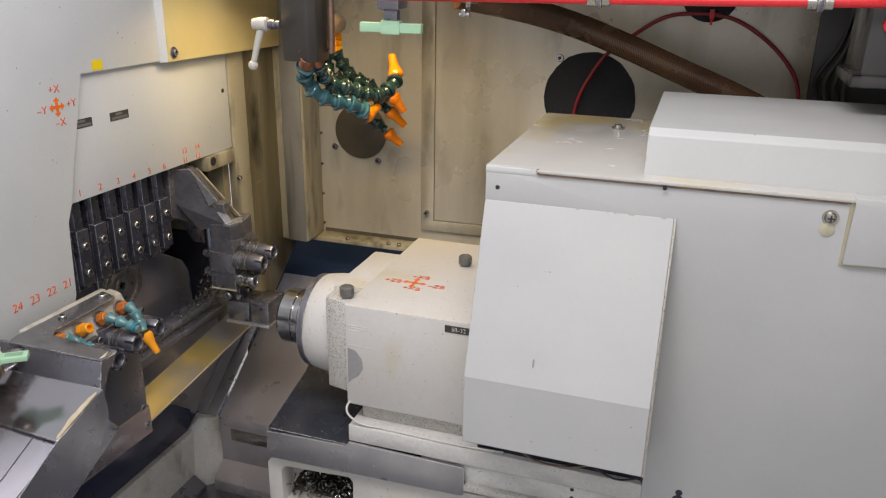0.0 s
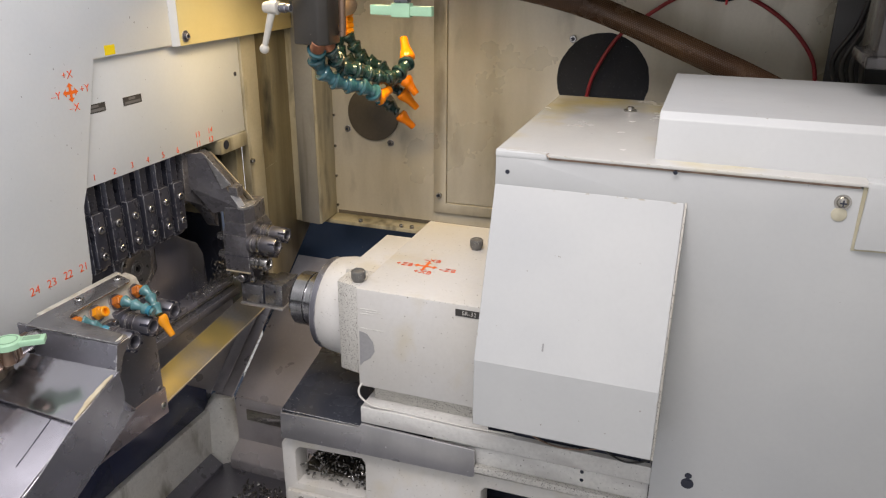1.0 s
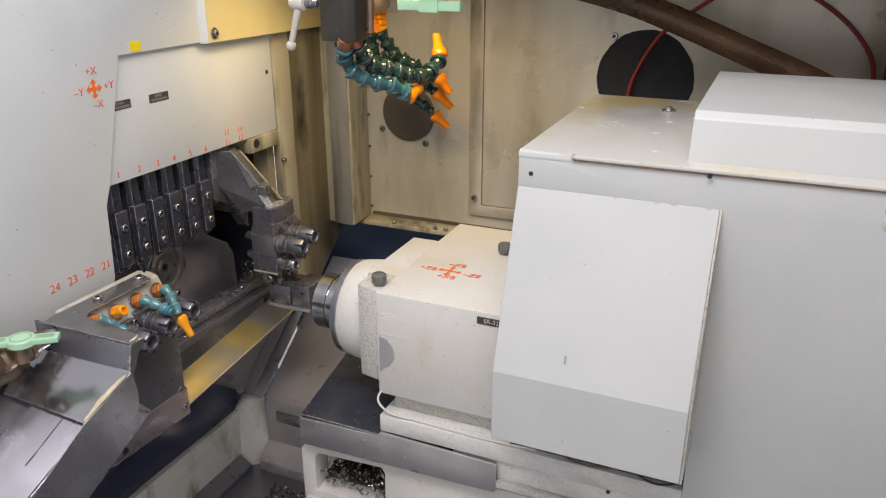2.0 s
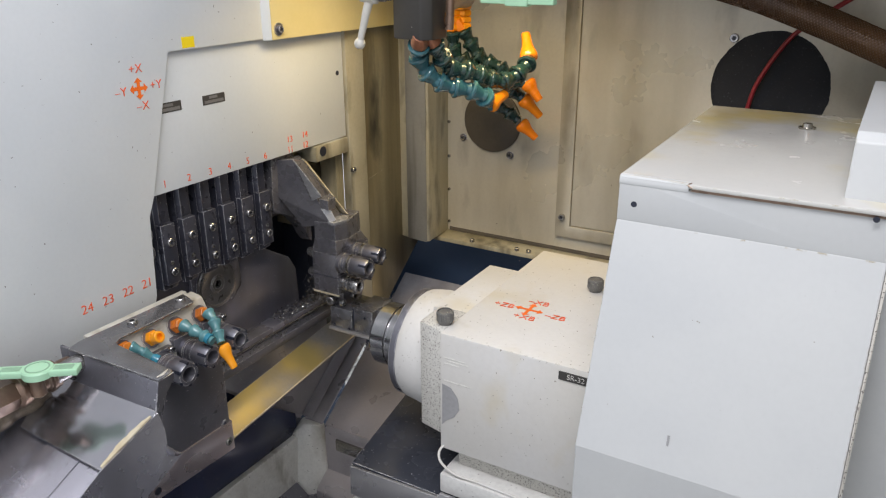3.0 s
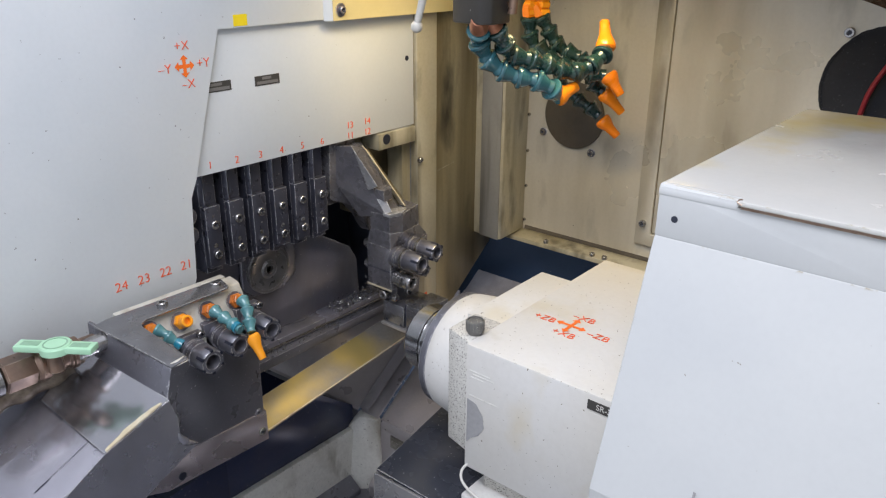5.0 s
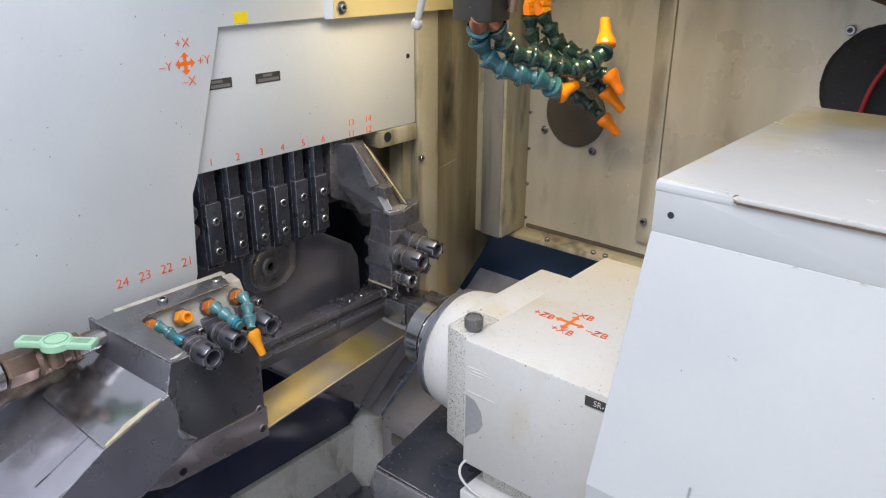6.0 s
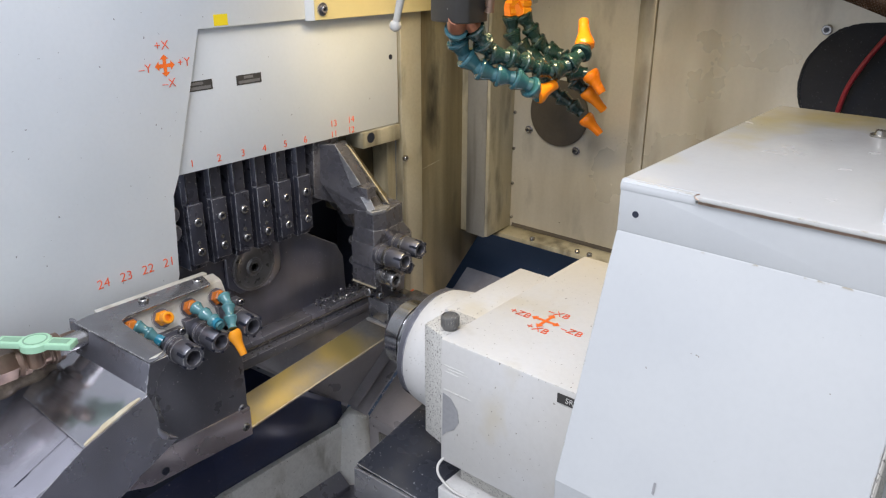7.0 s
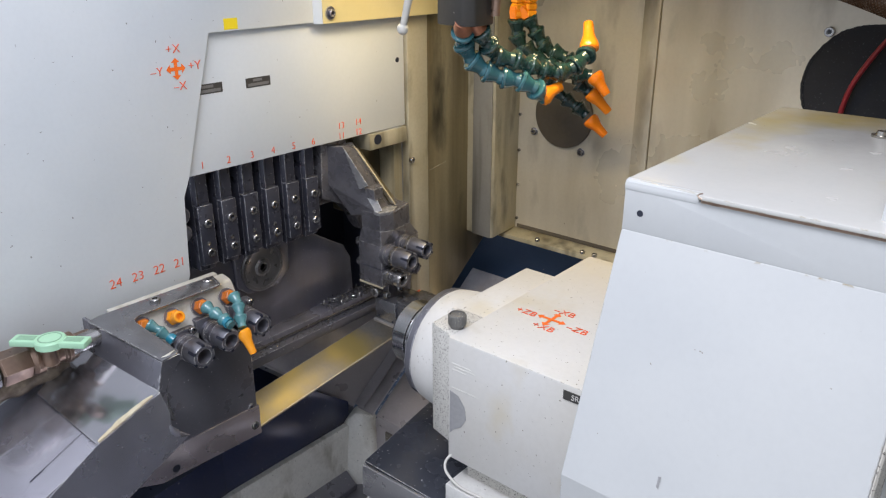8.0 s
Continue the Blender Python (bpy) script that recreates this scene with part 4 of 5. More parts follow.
part("touch_up", prism("y", [(-0.414, 0.995), (-0.402, 0.992), (-0.393, 0.980), (-0.391, 0.965), (-0.398, 0.953), (-0.409, 0.945), (-0.4145, 0.938)], 0.8964, 0.8972), "greypatch", spindle, "grey worn patch")
for k, (x0, x1, z) in enumerate(((-0.412, -0.385, 1.031), (-0.408, -0.38, 1.0275), (-0.411, -0.392, 1.0235), (-0.412, -0.376, 1.000))):
    part("scratch", block(x0, x1, 0.8965, 0.8972, z - 0.0006, z + 0.0004, 0), "cast", spindle)

# rails and base under the spindle
rail = thing("spindle_rail", (-0.2, 0.95, 0.80), "white painted slide rail below the sub-spindle", "rail")
part("upper_slab", block(-0.411, 0.03, 0.884, 1.15, 0.849, 0.876, 0.002), "railpaint", rail)
part("gap_body", block(-0.40, -0.222, 0.912, 1.15, 0.876, 0.903, 0.001), "rough", rail)
# Near-black block paints in the shade of the gap under the panel.
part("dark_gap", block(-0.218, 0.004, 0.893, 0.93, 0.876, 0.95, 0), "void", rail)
part("lower_slab", block(-0.30, 0.03, 0.889, 1.15, 0.812, 0.846, 0.002), "railpaint", rail)
part("lip", block(-0.30, 0.03, 0.880, 0.89, 0.808, 0.818, 0.001), "rough", rail)
# Thin near-black block draws the dark edge at the slab ends.
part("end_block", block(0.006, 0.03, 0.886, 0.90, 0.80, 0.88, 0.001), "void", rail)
for z in (0.846, 0.829):
    part("bore", turned((-0.082, 0.8842 if z > 0.84 else 0.8892, z), -Y, [(0, 0.0028), (0.0004, 0.0028), (0.0004, 0)], 12), "void", rail)
dark = thing("dark_cover_plate", (-0.39, 0.98, 0.795), "black sheet-steel way cover bent over the rail", "cover")
part("top_sheet", prism("z", [(-0.546, 0.884), (-0.40, 0.884), (-0.40, 1.16), (-0.60, 1.16), (-0.575, 1.06)], 0.838, 0.842, 0.0008), "waytop", dark, "oily top sheet, darkened in its colour against the lit front")
part("front_sheet", prism("y", [(-0.546, 0.838), (-0.548, 0.792), (-0.235, 0.799), (-0.232, 0.803), (-0.233, 0.8465), (-0.409, 0.8495), (-0.413, 0.842)], 0.8795, 0.8835, 0.0008), "waycover", dark)
part("side_sheet", prism("x", [(0.884, 0.838), (1.16, 0.838), (1.16, 0.60), (0.884, 0.792)], -0.5475, -0.5445, 0.0006), "waycover", dark)
base = thing("cast_pedestal", (-0.3, 0.95, 0.5), "white painted cast base with chip-filled window", "machine base")
part("front", prism("y", [(-0.557, 0.60), (-0.557, 0.772), (-0.540, 0.791), (-0.30, 0.796), (0.03, 0.80), (0.03, 0.60)], 0.892, 0.93, 0.003,
     holes=([(-0.533, 0.700), (-0.412, 0.703), (-0.411, 0.768), (-0.417, 0.776), (-0.525, 0.770), (-0.532, 0.762)], [(-0.225, 0.64), (0.0, 0.64), (0.0, 0.768), (-0.006, 0.775), (-0.218, 0.775), (-0.225, 0.768)])), "boxwhite", base)
part("front_strip", block(-0.548, 0.03, 0.884, 0.892, 0.655, 0.688, 0.0015), "boxwhite", base)
# Near-black sheet stands in for the shaded interior behind the windows.
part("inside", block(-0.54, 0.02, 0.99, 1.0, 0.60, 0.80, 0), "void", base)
part("window_floor", block(-0.54, -0.40, 0.93, 0.99, 0.69, 0.704, 0), "disc", base)
cap_screw((-0.522, 0.884, 0.676), -Y, 0.006, base, "steel")
part("yellow_tab", block(0.008, 0.02, 0.872, 0.888, 0.79, 0.806, 0.001), "yellow", base, "small yellow tab")
rnd = random.Random(5)


def chip_heap(x0, x1, y0, y1, z, count, size, rise):
    bm = bmesh.new()
    for _ in range(count):
        p = Vector((rnd.uniform(x0, x1), rnd.uniform(y0, y1), z + rnd.uniform(0, rise)))
        m = Matrix.LocRotScale(p, Euler((rnd.uniform(0, 6), rnd.uniform(0, 6), rnd.uniform(0, 6))), Vector((rnd.uniform(0.5, 1.6), rnd.uniform(0.3, 0.8), rnd.uniform(0.1, 0.4))) * size)
        bmesh.ops.create_icosphere(bm, subdivisions=1, radius=0.5, matrix=m)
    return bm


solo("window_chips", chip_heap(-0.53, -0.414, 0.90, 0.985, 0.704, 300, 0.008, 0.03), "chips", "heap of wet metal chips in the base window", "chips", "stuff")
solo("pan_chips", chip_heap(-0.83, -0.58, 0.98, 1.17, 0.405, 900, 0.010, 0.018), "chips", "scattered wet metal chips in the pan", "chips", "stuff")
solo("track_chips", join(chip_heap(-0.90, -0.866, 1.12, 1.25, 0.862, 420, 0.0038, 0.012), chip_heap(-0.880, -0.862, 0.90, 1.20, 0.8455, 200, 0.003, 0.003), chip_heap(-0.905, -0.84, 1.215, 1.26, 0.862, 260, 0.005, 0.045)), "chips", "wet metal chips along the slide track", "chips", "stuff")
line_bm = bmesh.new()
for k in range(70):
    y = 1.25 + 0.27 * rnd.random()
    p = Vector((-0.9 + rnd.uniform(-0.003, 0.004), y, 0.575 + 0.716 * (y - 1.254) + rnd.uniform(0, 0.004)))
    bmesh.ops.create_icosphere(line_bm, subdivisions=1, radius=0.5, matrix=Matrix.LocRotScale(p, Euler((rnd.uniform(0, 6), rnd.uniform(0, 6), 0)), Vector((1.4, 0.7, 0.5)) * 0.003))
solo("seam_chips", line_bm, "gunmetal", "fine metal chips caught along the guide sheet seam", "chips", "stuff")
solo("white_wire", tube([(-0.36, 0.889, 0.8785), (-0.385, 0.886, 0.8800), (-0.400, 0.885, 0.885), (-0.412, 0.886, 0.894), (-0.4155, 0.893, 0.903), (-0.409, 0.905, 0.910), (-0.398, 0.93, 0.91)], 0.0016), "boxwhite", "white cable looped round the spindle's foot", "cable")
solo("white_cable", tube([(-0.362, 0.889, 0.8782), (-0.33, 0.888, 0.8782), (-0.25, 0.886, 0.8782), (-0.18, 0.89, 0.8782)], 0.0016), "boxwhite", "white cable lying along the rail", "cable")
for k in range(1, 3):
    solo("thin_cable", tube([(-0.30 + 0.1 * k, 0.90, 0.905), (-0.24 + 0.1 * k, 0.888 - 0.002 * k, 0.882 - 0.001 * k), (-0.17 + 0.08 * k, 0.886, 0.879), (-0.10 + 0.06 * k, 0.90, 0.888)], 0.0013), "bronze" if k == 1 else "knob", "thin cable drooping over the rail", "cable")

# ---- spindle cover ----
hood = thing("spindle_cover", (0.3, 1.05, 0.6), "large pale grey sheet-metal spindle cover", "cover")
part("front_sheet", prism("y", [(-0.216, 1.232), (0.007, 1.232), (0.007, 0.45), (0.598, 0.45), (0.598, 1.2765), (-0.154, 1.2765), (-0.154, 1.281), (-0.214, 1.281), (-0.216, 1.279)], 0.881, 0.885, 0.0008), "white", hood)
part("left_side", prism("x", [(0.885, 0.95), (1.262, 0.95), (1.262, 1.2775), (0.885, 1.2775)], -0.216, -0.212, 0.0008), "white", hood)
part("top_sheet", prism("z", [(-0.2165, 0.884), (-0.155, 0.8815), (-0.1535, 0.8765), (0.598, 0.8765), (0.598, 1.265), (-0.2165, 1.265)], 1.2785, 1.2825, 0.0012), "topwhite", hood)
part("folded_corner", prism("x", [(0.8806, 1.2740), (0.8806, 1.2785), (0.8822, 1.2815), (0.8850, 1.2826), (0.8870, 1.2826), (0.8870, 1.2740)], -0.2163, -0.1538, 0.0004), "white", hood)
part("torn_seam", tube([(-0.152, 0.8815, 1.2828), (-0.1535, 0.8790, 1.2826), (-0.1535, 0.8770, 1.2815), (-0.150, 0.8762, 1.2798)], 0.0006, 6), "bronze", hood, "rusty torn seam")
part("top_groove", block(-0.152, 0.178, 0.8803, 0.8808, 1.2755, 1.2783, 0), "bronze", hood)
panel = part("slanted_panel", hull([(x, y, z) for x in (-0.216, 0.006) for y, z in ((0.8805, 1.2405), (0.808, 1.034), (0.808, 0.941), (0.812, 0.941), (0.8805, 1.22), (0.8805, 1.0))], 0.0012), "white", hood, "outward-slanting front panel", sharp=8)
part("panel_edge", hull([(0.0062, y, z) for y, z in ((0.8805, 1.2405), (0.807, 1.034), (0.807, 0.941), (0.8805, 0.935))] + [(0.0085, y, z) for y, z in ((0.8805, 1.2405), (0.809, 1.034), (0.809, 0.941), (0.8805, 0.935))], 0), "rough", hood)
part("raised_box", hull([(x, y, z) for x in (-0.034, 0.598) for y, z in ((0.902, 1.28), (0.913, 1.327), (0.922, 1.3345), (1.207, 1.336), (1.215, 1.28))], 0.0012), "white", hood, sharp=7)
part("side_flange", prism("y", [(0.183, 1.2105), (0.598, 1.225), (0.598, 1.279), (0.183, 1.284), (0.1845, 1.2775)], 0.875, 0.8805, 0.0012), "white", hood)
part("flange_seam", prism("y", [(0.1805, 1.2075), (0.598, 1.222), (0.598, 1.23), (0.188, 1.216), (0.188, 1.279), (0.1805, 1.279)], 0.8796, 0.8809), "stripmetal", hood, "grimy seam round the flange")
part("flange_top", hull([(x, y, z) for x in (0.185, 0.598) for y, z in ((0.8752, 1.27), (0.8752, 1.2835), (0.905, 1.2835), (0.905, 1.27))], 0.001), "white", hood)
part("hole", turned((-0.201, 0.8812, 1.256), -Y, [(0, 0.0028), (0.0004, 0.0028), (0.0004, 0)], 18), "void", hood)
s1 = part("pan_screw", turned((0.164, 0.881, 1.2595), -Y, [(0, 0.0085), (0.0012, 0.0085), (0.0012, 0.0062), (0.004, 0.0052), (0.0052, 0.003), (0.0052, 0)], 24), "bright", hood, "cross-head screw on a washer")
part("cross_slot", join(block(0.1605, 0.1675, 0.8752, 0.8765, 1.2588, 1.2602, 0), block(0.1633, 0.1647, 0.8751, 0.8766, 1.256, 1.263, 0)), "void", s1)
part("plug", turned((0.1625, 0.881, 1.246), -Y, [(0, 0.0078), (0.001, 0.0078), (0.0014, 0.0068), (0.0014, 0)], 24), "stripmetal", hood)
part("keyhole", join(turned((0.053, 0.8812, 0.866), -Y, [(0, 0.008), (0.0005, 0.008), (0.0005, 0)], 20), turned((0.053, 0.8812, 0.878), -Y, [(0, 0.0045), (0.0004, 0.0045), (0.0004, 0)], 16)), "void", hood)
part("dimple", turned((-0.008, 0.8766, 1.2755), -Y, [(0, 0.0025), (0.0005, 0.0025), (0.0005, 0)], 12), "void", hood)
part("stud", turned((-0.092, 1.172, 1.2825), Z, [(0, 0.0095), (0.002, 0.0095), (0.002, 0.006), (0.006, 0.005), (0.006, 0)], 20), "bright", hood)

part("scratch", hull([(-0.134, 0.8185, 1.067), (-0.132, 0.8185, 1.067), (-0.134, 0.816, 1.058), (-0.132, 0.8158, 1.057), (-0.133, 0.8195, 1.060)], 0), "greypatch", hood)
part("scratch", hull([(-0.042, 0.8748, 1.222), (-0.0405, 0.8748, 1.222), (-0.042, 0.8735, 1.218), (-0.0405, 0.8735, 1.218), (-0.041, 0.877, 1.22)], 0), "greypatch", hood)

# ---- tool block and its chute ----
cross = thing("cross_tool_block", (-0.79, 0.78, 0.788), "black steel tool block with three collet nuts and coolant ports", "tool block")
part("body", block(-0.824, -0.757, 0.70, 0.874, 0.815, 0.99, 0.0015), "black", cross)
part("base_plate", prism("x", [(0.70, 0.845), (0.876, 0.842), (0.876, 0.794), (0.717, 0.800), (0.64, 0.83)], -0.80, -0.7545, 0.0012), "darksheet", cross)
part("port_bar", prism("y", [(-0.744, 0.975), (-0.744, 0.997), (-0.766, 1.041), (-0.772, 1.0435), (-0.785, 1.0455), (-0.790, 1.042), (-0.790, 0.975)], 0.692, 0.861, 0.0015), "portbar", cross, "grimy pale port bar")
part("back_rim", hull([(x, y, z) for x in (-0.7955, -0.7855) for y in (0.702, 0.853) for z in (1.030, 1.0478)], 0.0012), "portbar", cross, "pale chipped back rim")
plate_bm = prism("z", [(-0.785, 0.690), (-0.781, 0.672), (-0.653, 0.690), (-0.6545, 0.709), (-0.658, 0.713), (-0.744, 0.711), (-0.750, 0.713), (-0.755, 0.722), (-0.756, 0.836), (-0.759, 0.840), (-0.783, 0.844)], 0.0, 0.0026, 0.0008)
for v in plate_bm.verts:
    v.co.z += 1.0462 - (v.co.x + 0.786) * 0.10
part("top_plate", plate_bm, "platesteel", cross, "dark steel top plate")
part("worn_corner", hull([(-0.6535, 0.691, 1.0335), (-0.6535, 0.7085, 1.0335), (-0.6575, 0.7125, 1.0345), (-0.6620, 0.7105, 1.0366), (-0.6600, 0.7030, 1.0366), (-0.6575, 0.6990, 1.0364), (-0.6590, 0.6925, 1.0364)], 0), "portbar", cross, "pale chipped plate corner")
for x, y in ((-0.771, 0.829), (-0.771, 0.753)):
    cap_screw((x, y, 1.0440), Z, 0.0065, cross, "steel")
part("side_clip", hull([(x, y, z) for x in (-0.757, -0.7535) for y, z in ((0.735, 0.923), (0.741, 0.925), (0.747, 0.884), (0.739, 0.886))], 0.0008), "platesteel", cross, "small bent steel clip")
flat_screw((-0.757, 0.864, 0.843), X, 0.005, cross)
flat_screw((-0.757, 0.845, 0.958), X, 0.005, cross)
flat_screw((-0.7545, 0.866, 0.812), X, 0.0052, cross, "bright")
part("bore", turned((-0.7546, 0.738, 0.812), X, [(0, 0.0055), (0.0006, 0.0055), (0.0006, 0)], 18), "void", cross)
for y, z, r in ((0.768, 0.989, 0.0158), (0.808, 0.994, 0.0150), (0.857, 0.996, 0.0150)):
    part("flange", block(-0.757, -0.744, y - 0.020, y + 0.017, z - 0.019, z + 0.021, 0.002), "gunmetal", cross)
    collet(y, z, -0.746, -0.699, r, cross, material="gunmetal")
    cap_screw((-0.744, y + 0.013, z + 0.017), X, 0.005, cross, "steel")

N45 = Vector((0.049, 0, 0.022)).normalized()


def ball_segment(p, d, r, length, bm=None):
    return turned(Vector(p) - Vector(d).normalized() * length * 0.5, d, [(0, r * 0.62), (length * 0.02, r * 0.98), (length * 0.08, r * 1.07), (length * 0.20, r * 1.07), (length * 0.24, r * 1.0), (length * 0.46, r * 0.86), (length * 0.72, r * 0.68), (length * 0.80, r * 0.64), (length * 1.04, r * 0.72)], 18, bm)


def coolant_line(points, r, pitch, material, label, nozzle=None, fitting=None, nozzle_r=0.92, tip="orange", mouth=None):
    """A jointed coolant hose: ball segments along a line, a fitting at its root and a nozzle at its tip."""
    line = smooth_line(points, 10)
    t = thing("coolant_hose", points[0], label, "hose", "jointed coolant hoses")
    acc, last = 0.0, line[0]
    if fitting:
        d = (line[1] - line[0]).normalized()
        part("fitting", turned(line[0] - d * r * 1.4, d, [(0, r * 0.68), (r * 0.5, r * 0.82), (r * 1.3, r * 0.82), (r * 1.4, r * 0.66), (r * 2.2, r * 0.66)], 6 if fitting == "orange" else 18), fitting, t)
    nxt = pitch * 0.5
    for a, b in zip(line, line[1:]):
        step = (b - a).length
        while step > 0 and acc + step >= nxt:
            p = a.lerp(b, (nxt - acc) / step)
            part("segment", ball_segment(p, b - a, r, pitch), material, t, sharp=24)
            nxt += pitch
        acc += step
    if mouth:
        d = line[-1] - line[-2]
        part("mouth", turned(line[-1] - d.normalized() * r * 0.7, d, [(0, r * 0.66), (r * 0.3, r * 0.86), (r * 1.1, r * 0.92), (r * 1.15, r * 0.85), (r * 1.15, r * 0.62), (r * 0.3, r * 0.5), (r * 0.3, 0)], 20), mouth, t, "bright blue open end")
    if nozzle:
        d = Vector(nozzle) - line[-1]
        n = d.length
        k = r * nozzle_r
        part("nozzle", turned(line[-1] - d.normalized() * 0.004, d, [(0, k * 0.85), (n * 0.06, k * 1.04), (n * 0.18, k * 1.08), (n * 0.30, k * 0.95), (n * 0.50, k * 0.68), (n * 0.75, k * 0.58), (n * 0.97, k * 0.54), (n * 1.0, k * 0.50), (n, k * 0.40), (n * 0.7, k * 0.36), (n * 0.7, 0)], 20), tip, t, "orange tapered nozzle")
    return t


for y, z in ((0.724, 1.0285), (0.765, 1.025), (0.804, 1.025), (0.845, 1.024)):
    c = Vector((-0.7565, y, z))
    part("port_ring", turned(c, N45, [(0, 0.0128), (0.0015, 0.0128), (0.0016, 0.0095)], 24), "gunmetal", cross)
    part("port_nut", turned(c, N45, [(0, 0.0098), (0.0065, 0.0098), (0.0080, 0.0088), (0.0080, 0.0078), (0.0125, 0.0078), (0.0130, 0.0070), (0.0130, 0.004)], 6), "amber" if y == 0.765 else "rustorange", cross, "oily orange hexagonal port nut")
part("port_plug", turned((-0.750, 0.765, 1.027), N45, [(0, 0.0075), (0.0115, 0.0075), (0.0125, 0.0065), (0.0125, 0.0045), (0.006, 0.004), (0.006, 0)], 20), "amber", cross, "orange open port plug")
coolant_line([(-0.7435, 0.725, 1.0345), (-0.736, 0.730, 1.031), (-0.728, 0.735, 1.024), (-0.720, 0.740, 1.018)], 0.0076, 0.0150, "paleteal", "teal jointed coolant hose on the tool block", mouth="cyan")
coolant_line([(-0.743, 0.804, 1.030), (-0.730, 0.805, 1.027), (-0.716, 0.806, 1.024), (-0.702, 0.807, 1.020)], 0.0082, 0.0165, "paleteal", "teal jointed coolant hose with an open end", mouth="cyan")
coolant_line([(-0.743, 0.845, 1.030), (-0.732, 0.844, 1.025), (-0.717, 0.836, 1.013), (-0.701, 0.828, 0.997)], 0.0082, 0.0165, "paleteal", "teal jointed coolant hose with an orange nozzle", nozzle=(-0.684, 0.830, 0.968), nozzle_r=1.08, tip="amber")

chute = thing("chip_chute", (-0.70, 0.62, 0.85), "bent dark sheet-steel chip chute with a torn edge", "chute")
part("front_wall", hull([(-0.80, 0.674, 1.046), (-0.655, 0.690, 1.032), (-0.652, 0.680, 1.001), (-0.79, 0.668, 1.004), (-0.80, 0.678, 1.046), (-0.655, 0.695, 1.032), (-0.652, 0.685, 1.001), (-0.79, 0.673, 1.004)], 0.0008), "black", chute)
part("end_wall", sheet([(-0.654, 0.690, 1.033), (-0.655, 0.713, 1.033), (-0.657, 0.714, 1.025), (-0.657, 0.700, 1.012), (-0.659, 0.692, 0.985), (-0.662, 0.692, 0.96), (-0.655, 0.680, 0.985), (-0.652, 0.680, 1.001)], 0.0015), "black", chute)
part("top_sheet", hull([(-0.815, 0.672, 1.012), (-0.651, 0.680, 1.001), (-0.659, 0.607, 0.969), (-0.785, 0.603, 0.982), (-0.815, 0.672, 1.010), (-0.651, 0.680, 0.999), (-0.659, 0.607, 0.967), (-0.785, 0.603, 0.980)], 0), "chutesheet", chute)
part("side_sheet", sheet([(-0.651, 0.680, 1.000), (-0.659, 0.607, 0.968), (-0.672, 0.52, 0.905), (-0.672, 0.52, 0.83), (-0.672, 0.60, 0.858), (-0.668, 0.715, 0.917), (-0.664, 0.703, 0.927), (-0.66, 0.692, 0.945), (-0.657, 0.690, 0.97)], 0.0015), "chuteside", chute)
rag = random.Random(11)
worn = []
for i in range(15):
    f = i / 14
    p = Vector((-0.6515, 0.672, 0.9993)).lerp(Vector((-0.6588, 0.609, 0.9702)), f)
    w = 0.0008 + (0.0068 * math.sin(math.pi * min(1, f * 0.9 + 0.05)) ** 0.8) * rag.uniform(0.65, 1.0)
    worn.append((p, p + Vector((-w, 0.0, 0.11 * w))))
for k in range(14):
    (a0, b0), (a1, b1) = worn[k], worn[k + 1]
    lift = Vector((0.0004, 0, 0.0007))
    if k == 0:
        worn_bm = bmesh.new()
    drop = Vector((0.0004, 0, -0.0012))
    for quad in ((a0 + lift, a1 + lift, b1 + lift, b0 + lift), (a0 + lift, a0 + drop, a1 + drop, a1 + lift), (b0 + lift, b1 + lift, b1 + drop, b0 + drop)):
        worn_bm.faces.new([worn_bm.verts.new(v) for v in quad])
bmesh.ops.remove_doubles(worn_bm, verts=worn_bm.verts, dist=1e-5)
bmesh.ops.recalc_face_normals(worn_bm, faces=worn_bm.faces)
part("worn_edge", worn_bm, "wornedge", chute, "bare worn yellowed edge")
part("dark_seam", tube([(-0.6924, 0.5468, 0.9389), (-0.6917, 0.5540, 0.9430), (-0.6910, 0.5613, 0.9468), (-0.6917, 0.5765, 0.9534), (-0.6928, 0.5920, 0.9597), (-0.6938, 0.6074, 0.9660)], 0.0008, 8, 3), "void", chute)
part("lower_sheet", hull([(-0.825, 0.63, 0.985), (-0.659, 0.612, 0.960), (-0.672, 0.50, 0.90), (-0.825, 0.42, 0.90), (-0.825, 0.63, 0.982), (-0.659, 0.612, 0.957), (-0.672, 0.50, 0.897), (-0.825, 0.42, 0.897)], 0), "lowsheet", chute)
part("step_sheet", hull([(-0.742, 0.618, 0.9765), (-0.660, 0.612, 0.9635), (-0.673, 0.50, 0.9035), (-0.757, 0.46, 0.9155), (-0.742, 0.618, 0.9725), (-0.660, 0.612, 0.9605), (-0.673, 0.50, 0.9005), (-0.757, 0.46, 0.9125)], 0), "lowsheet", chute)
# Paler steel paints in the lit edge of the curl.
part("curled_lip", tube([(-0.6595, 0.690, 0.958), (-0.6605, 0.693, 0.940), (-0.6635, 0.703, 0.928), (-0.668, 0.7155, 0.9175)], 0.0013, 8), "facet", chute)
part("curled_scoop", tube([(-0.6590, 0.689, 0.950), (-0.6600, 0.694, 0.938), (-0.6625, 0.703, 0.928), (-0.6668, 0.716, 0.9175)], 0.003, 12, 6, radius=lambda t: 0.0006 + 0.0036 * math.sin(math.pi * t)), "chuteside", chute, "curled torn lip")
part("curled_flap", hull([(-0.661, 0.691, 0.945), (-0.668, 0.7155, 0.9175), (-0.664, 0.695, 0.918), (-0.690, 0.706, 0.925), (-0.685, 0.694, 0.93)], 0.001), "black", chute)

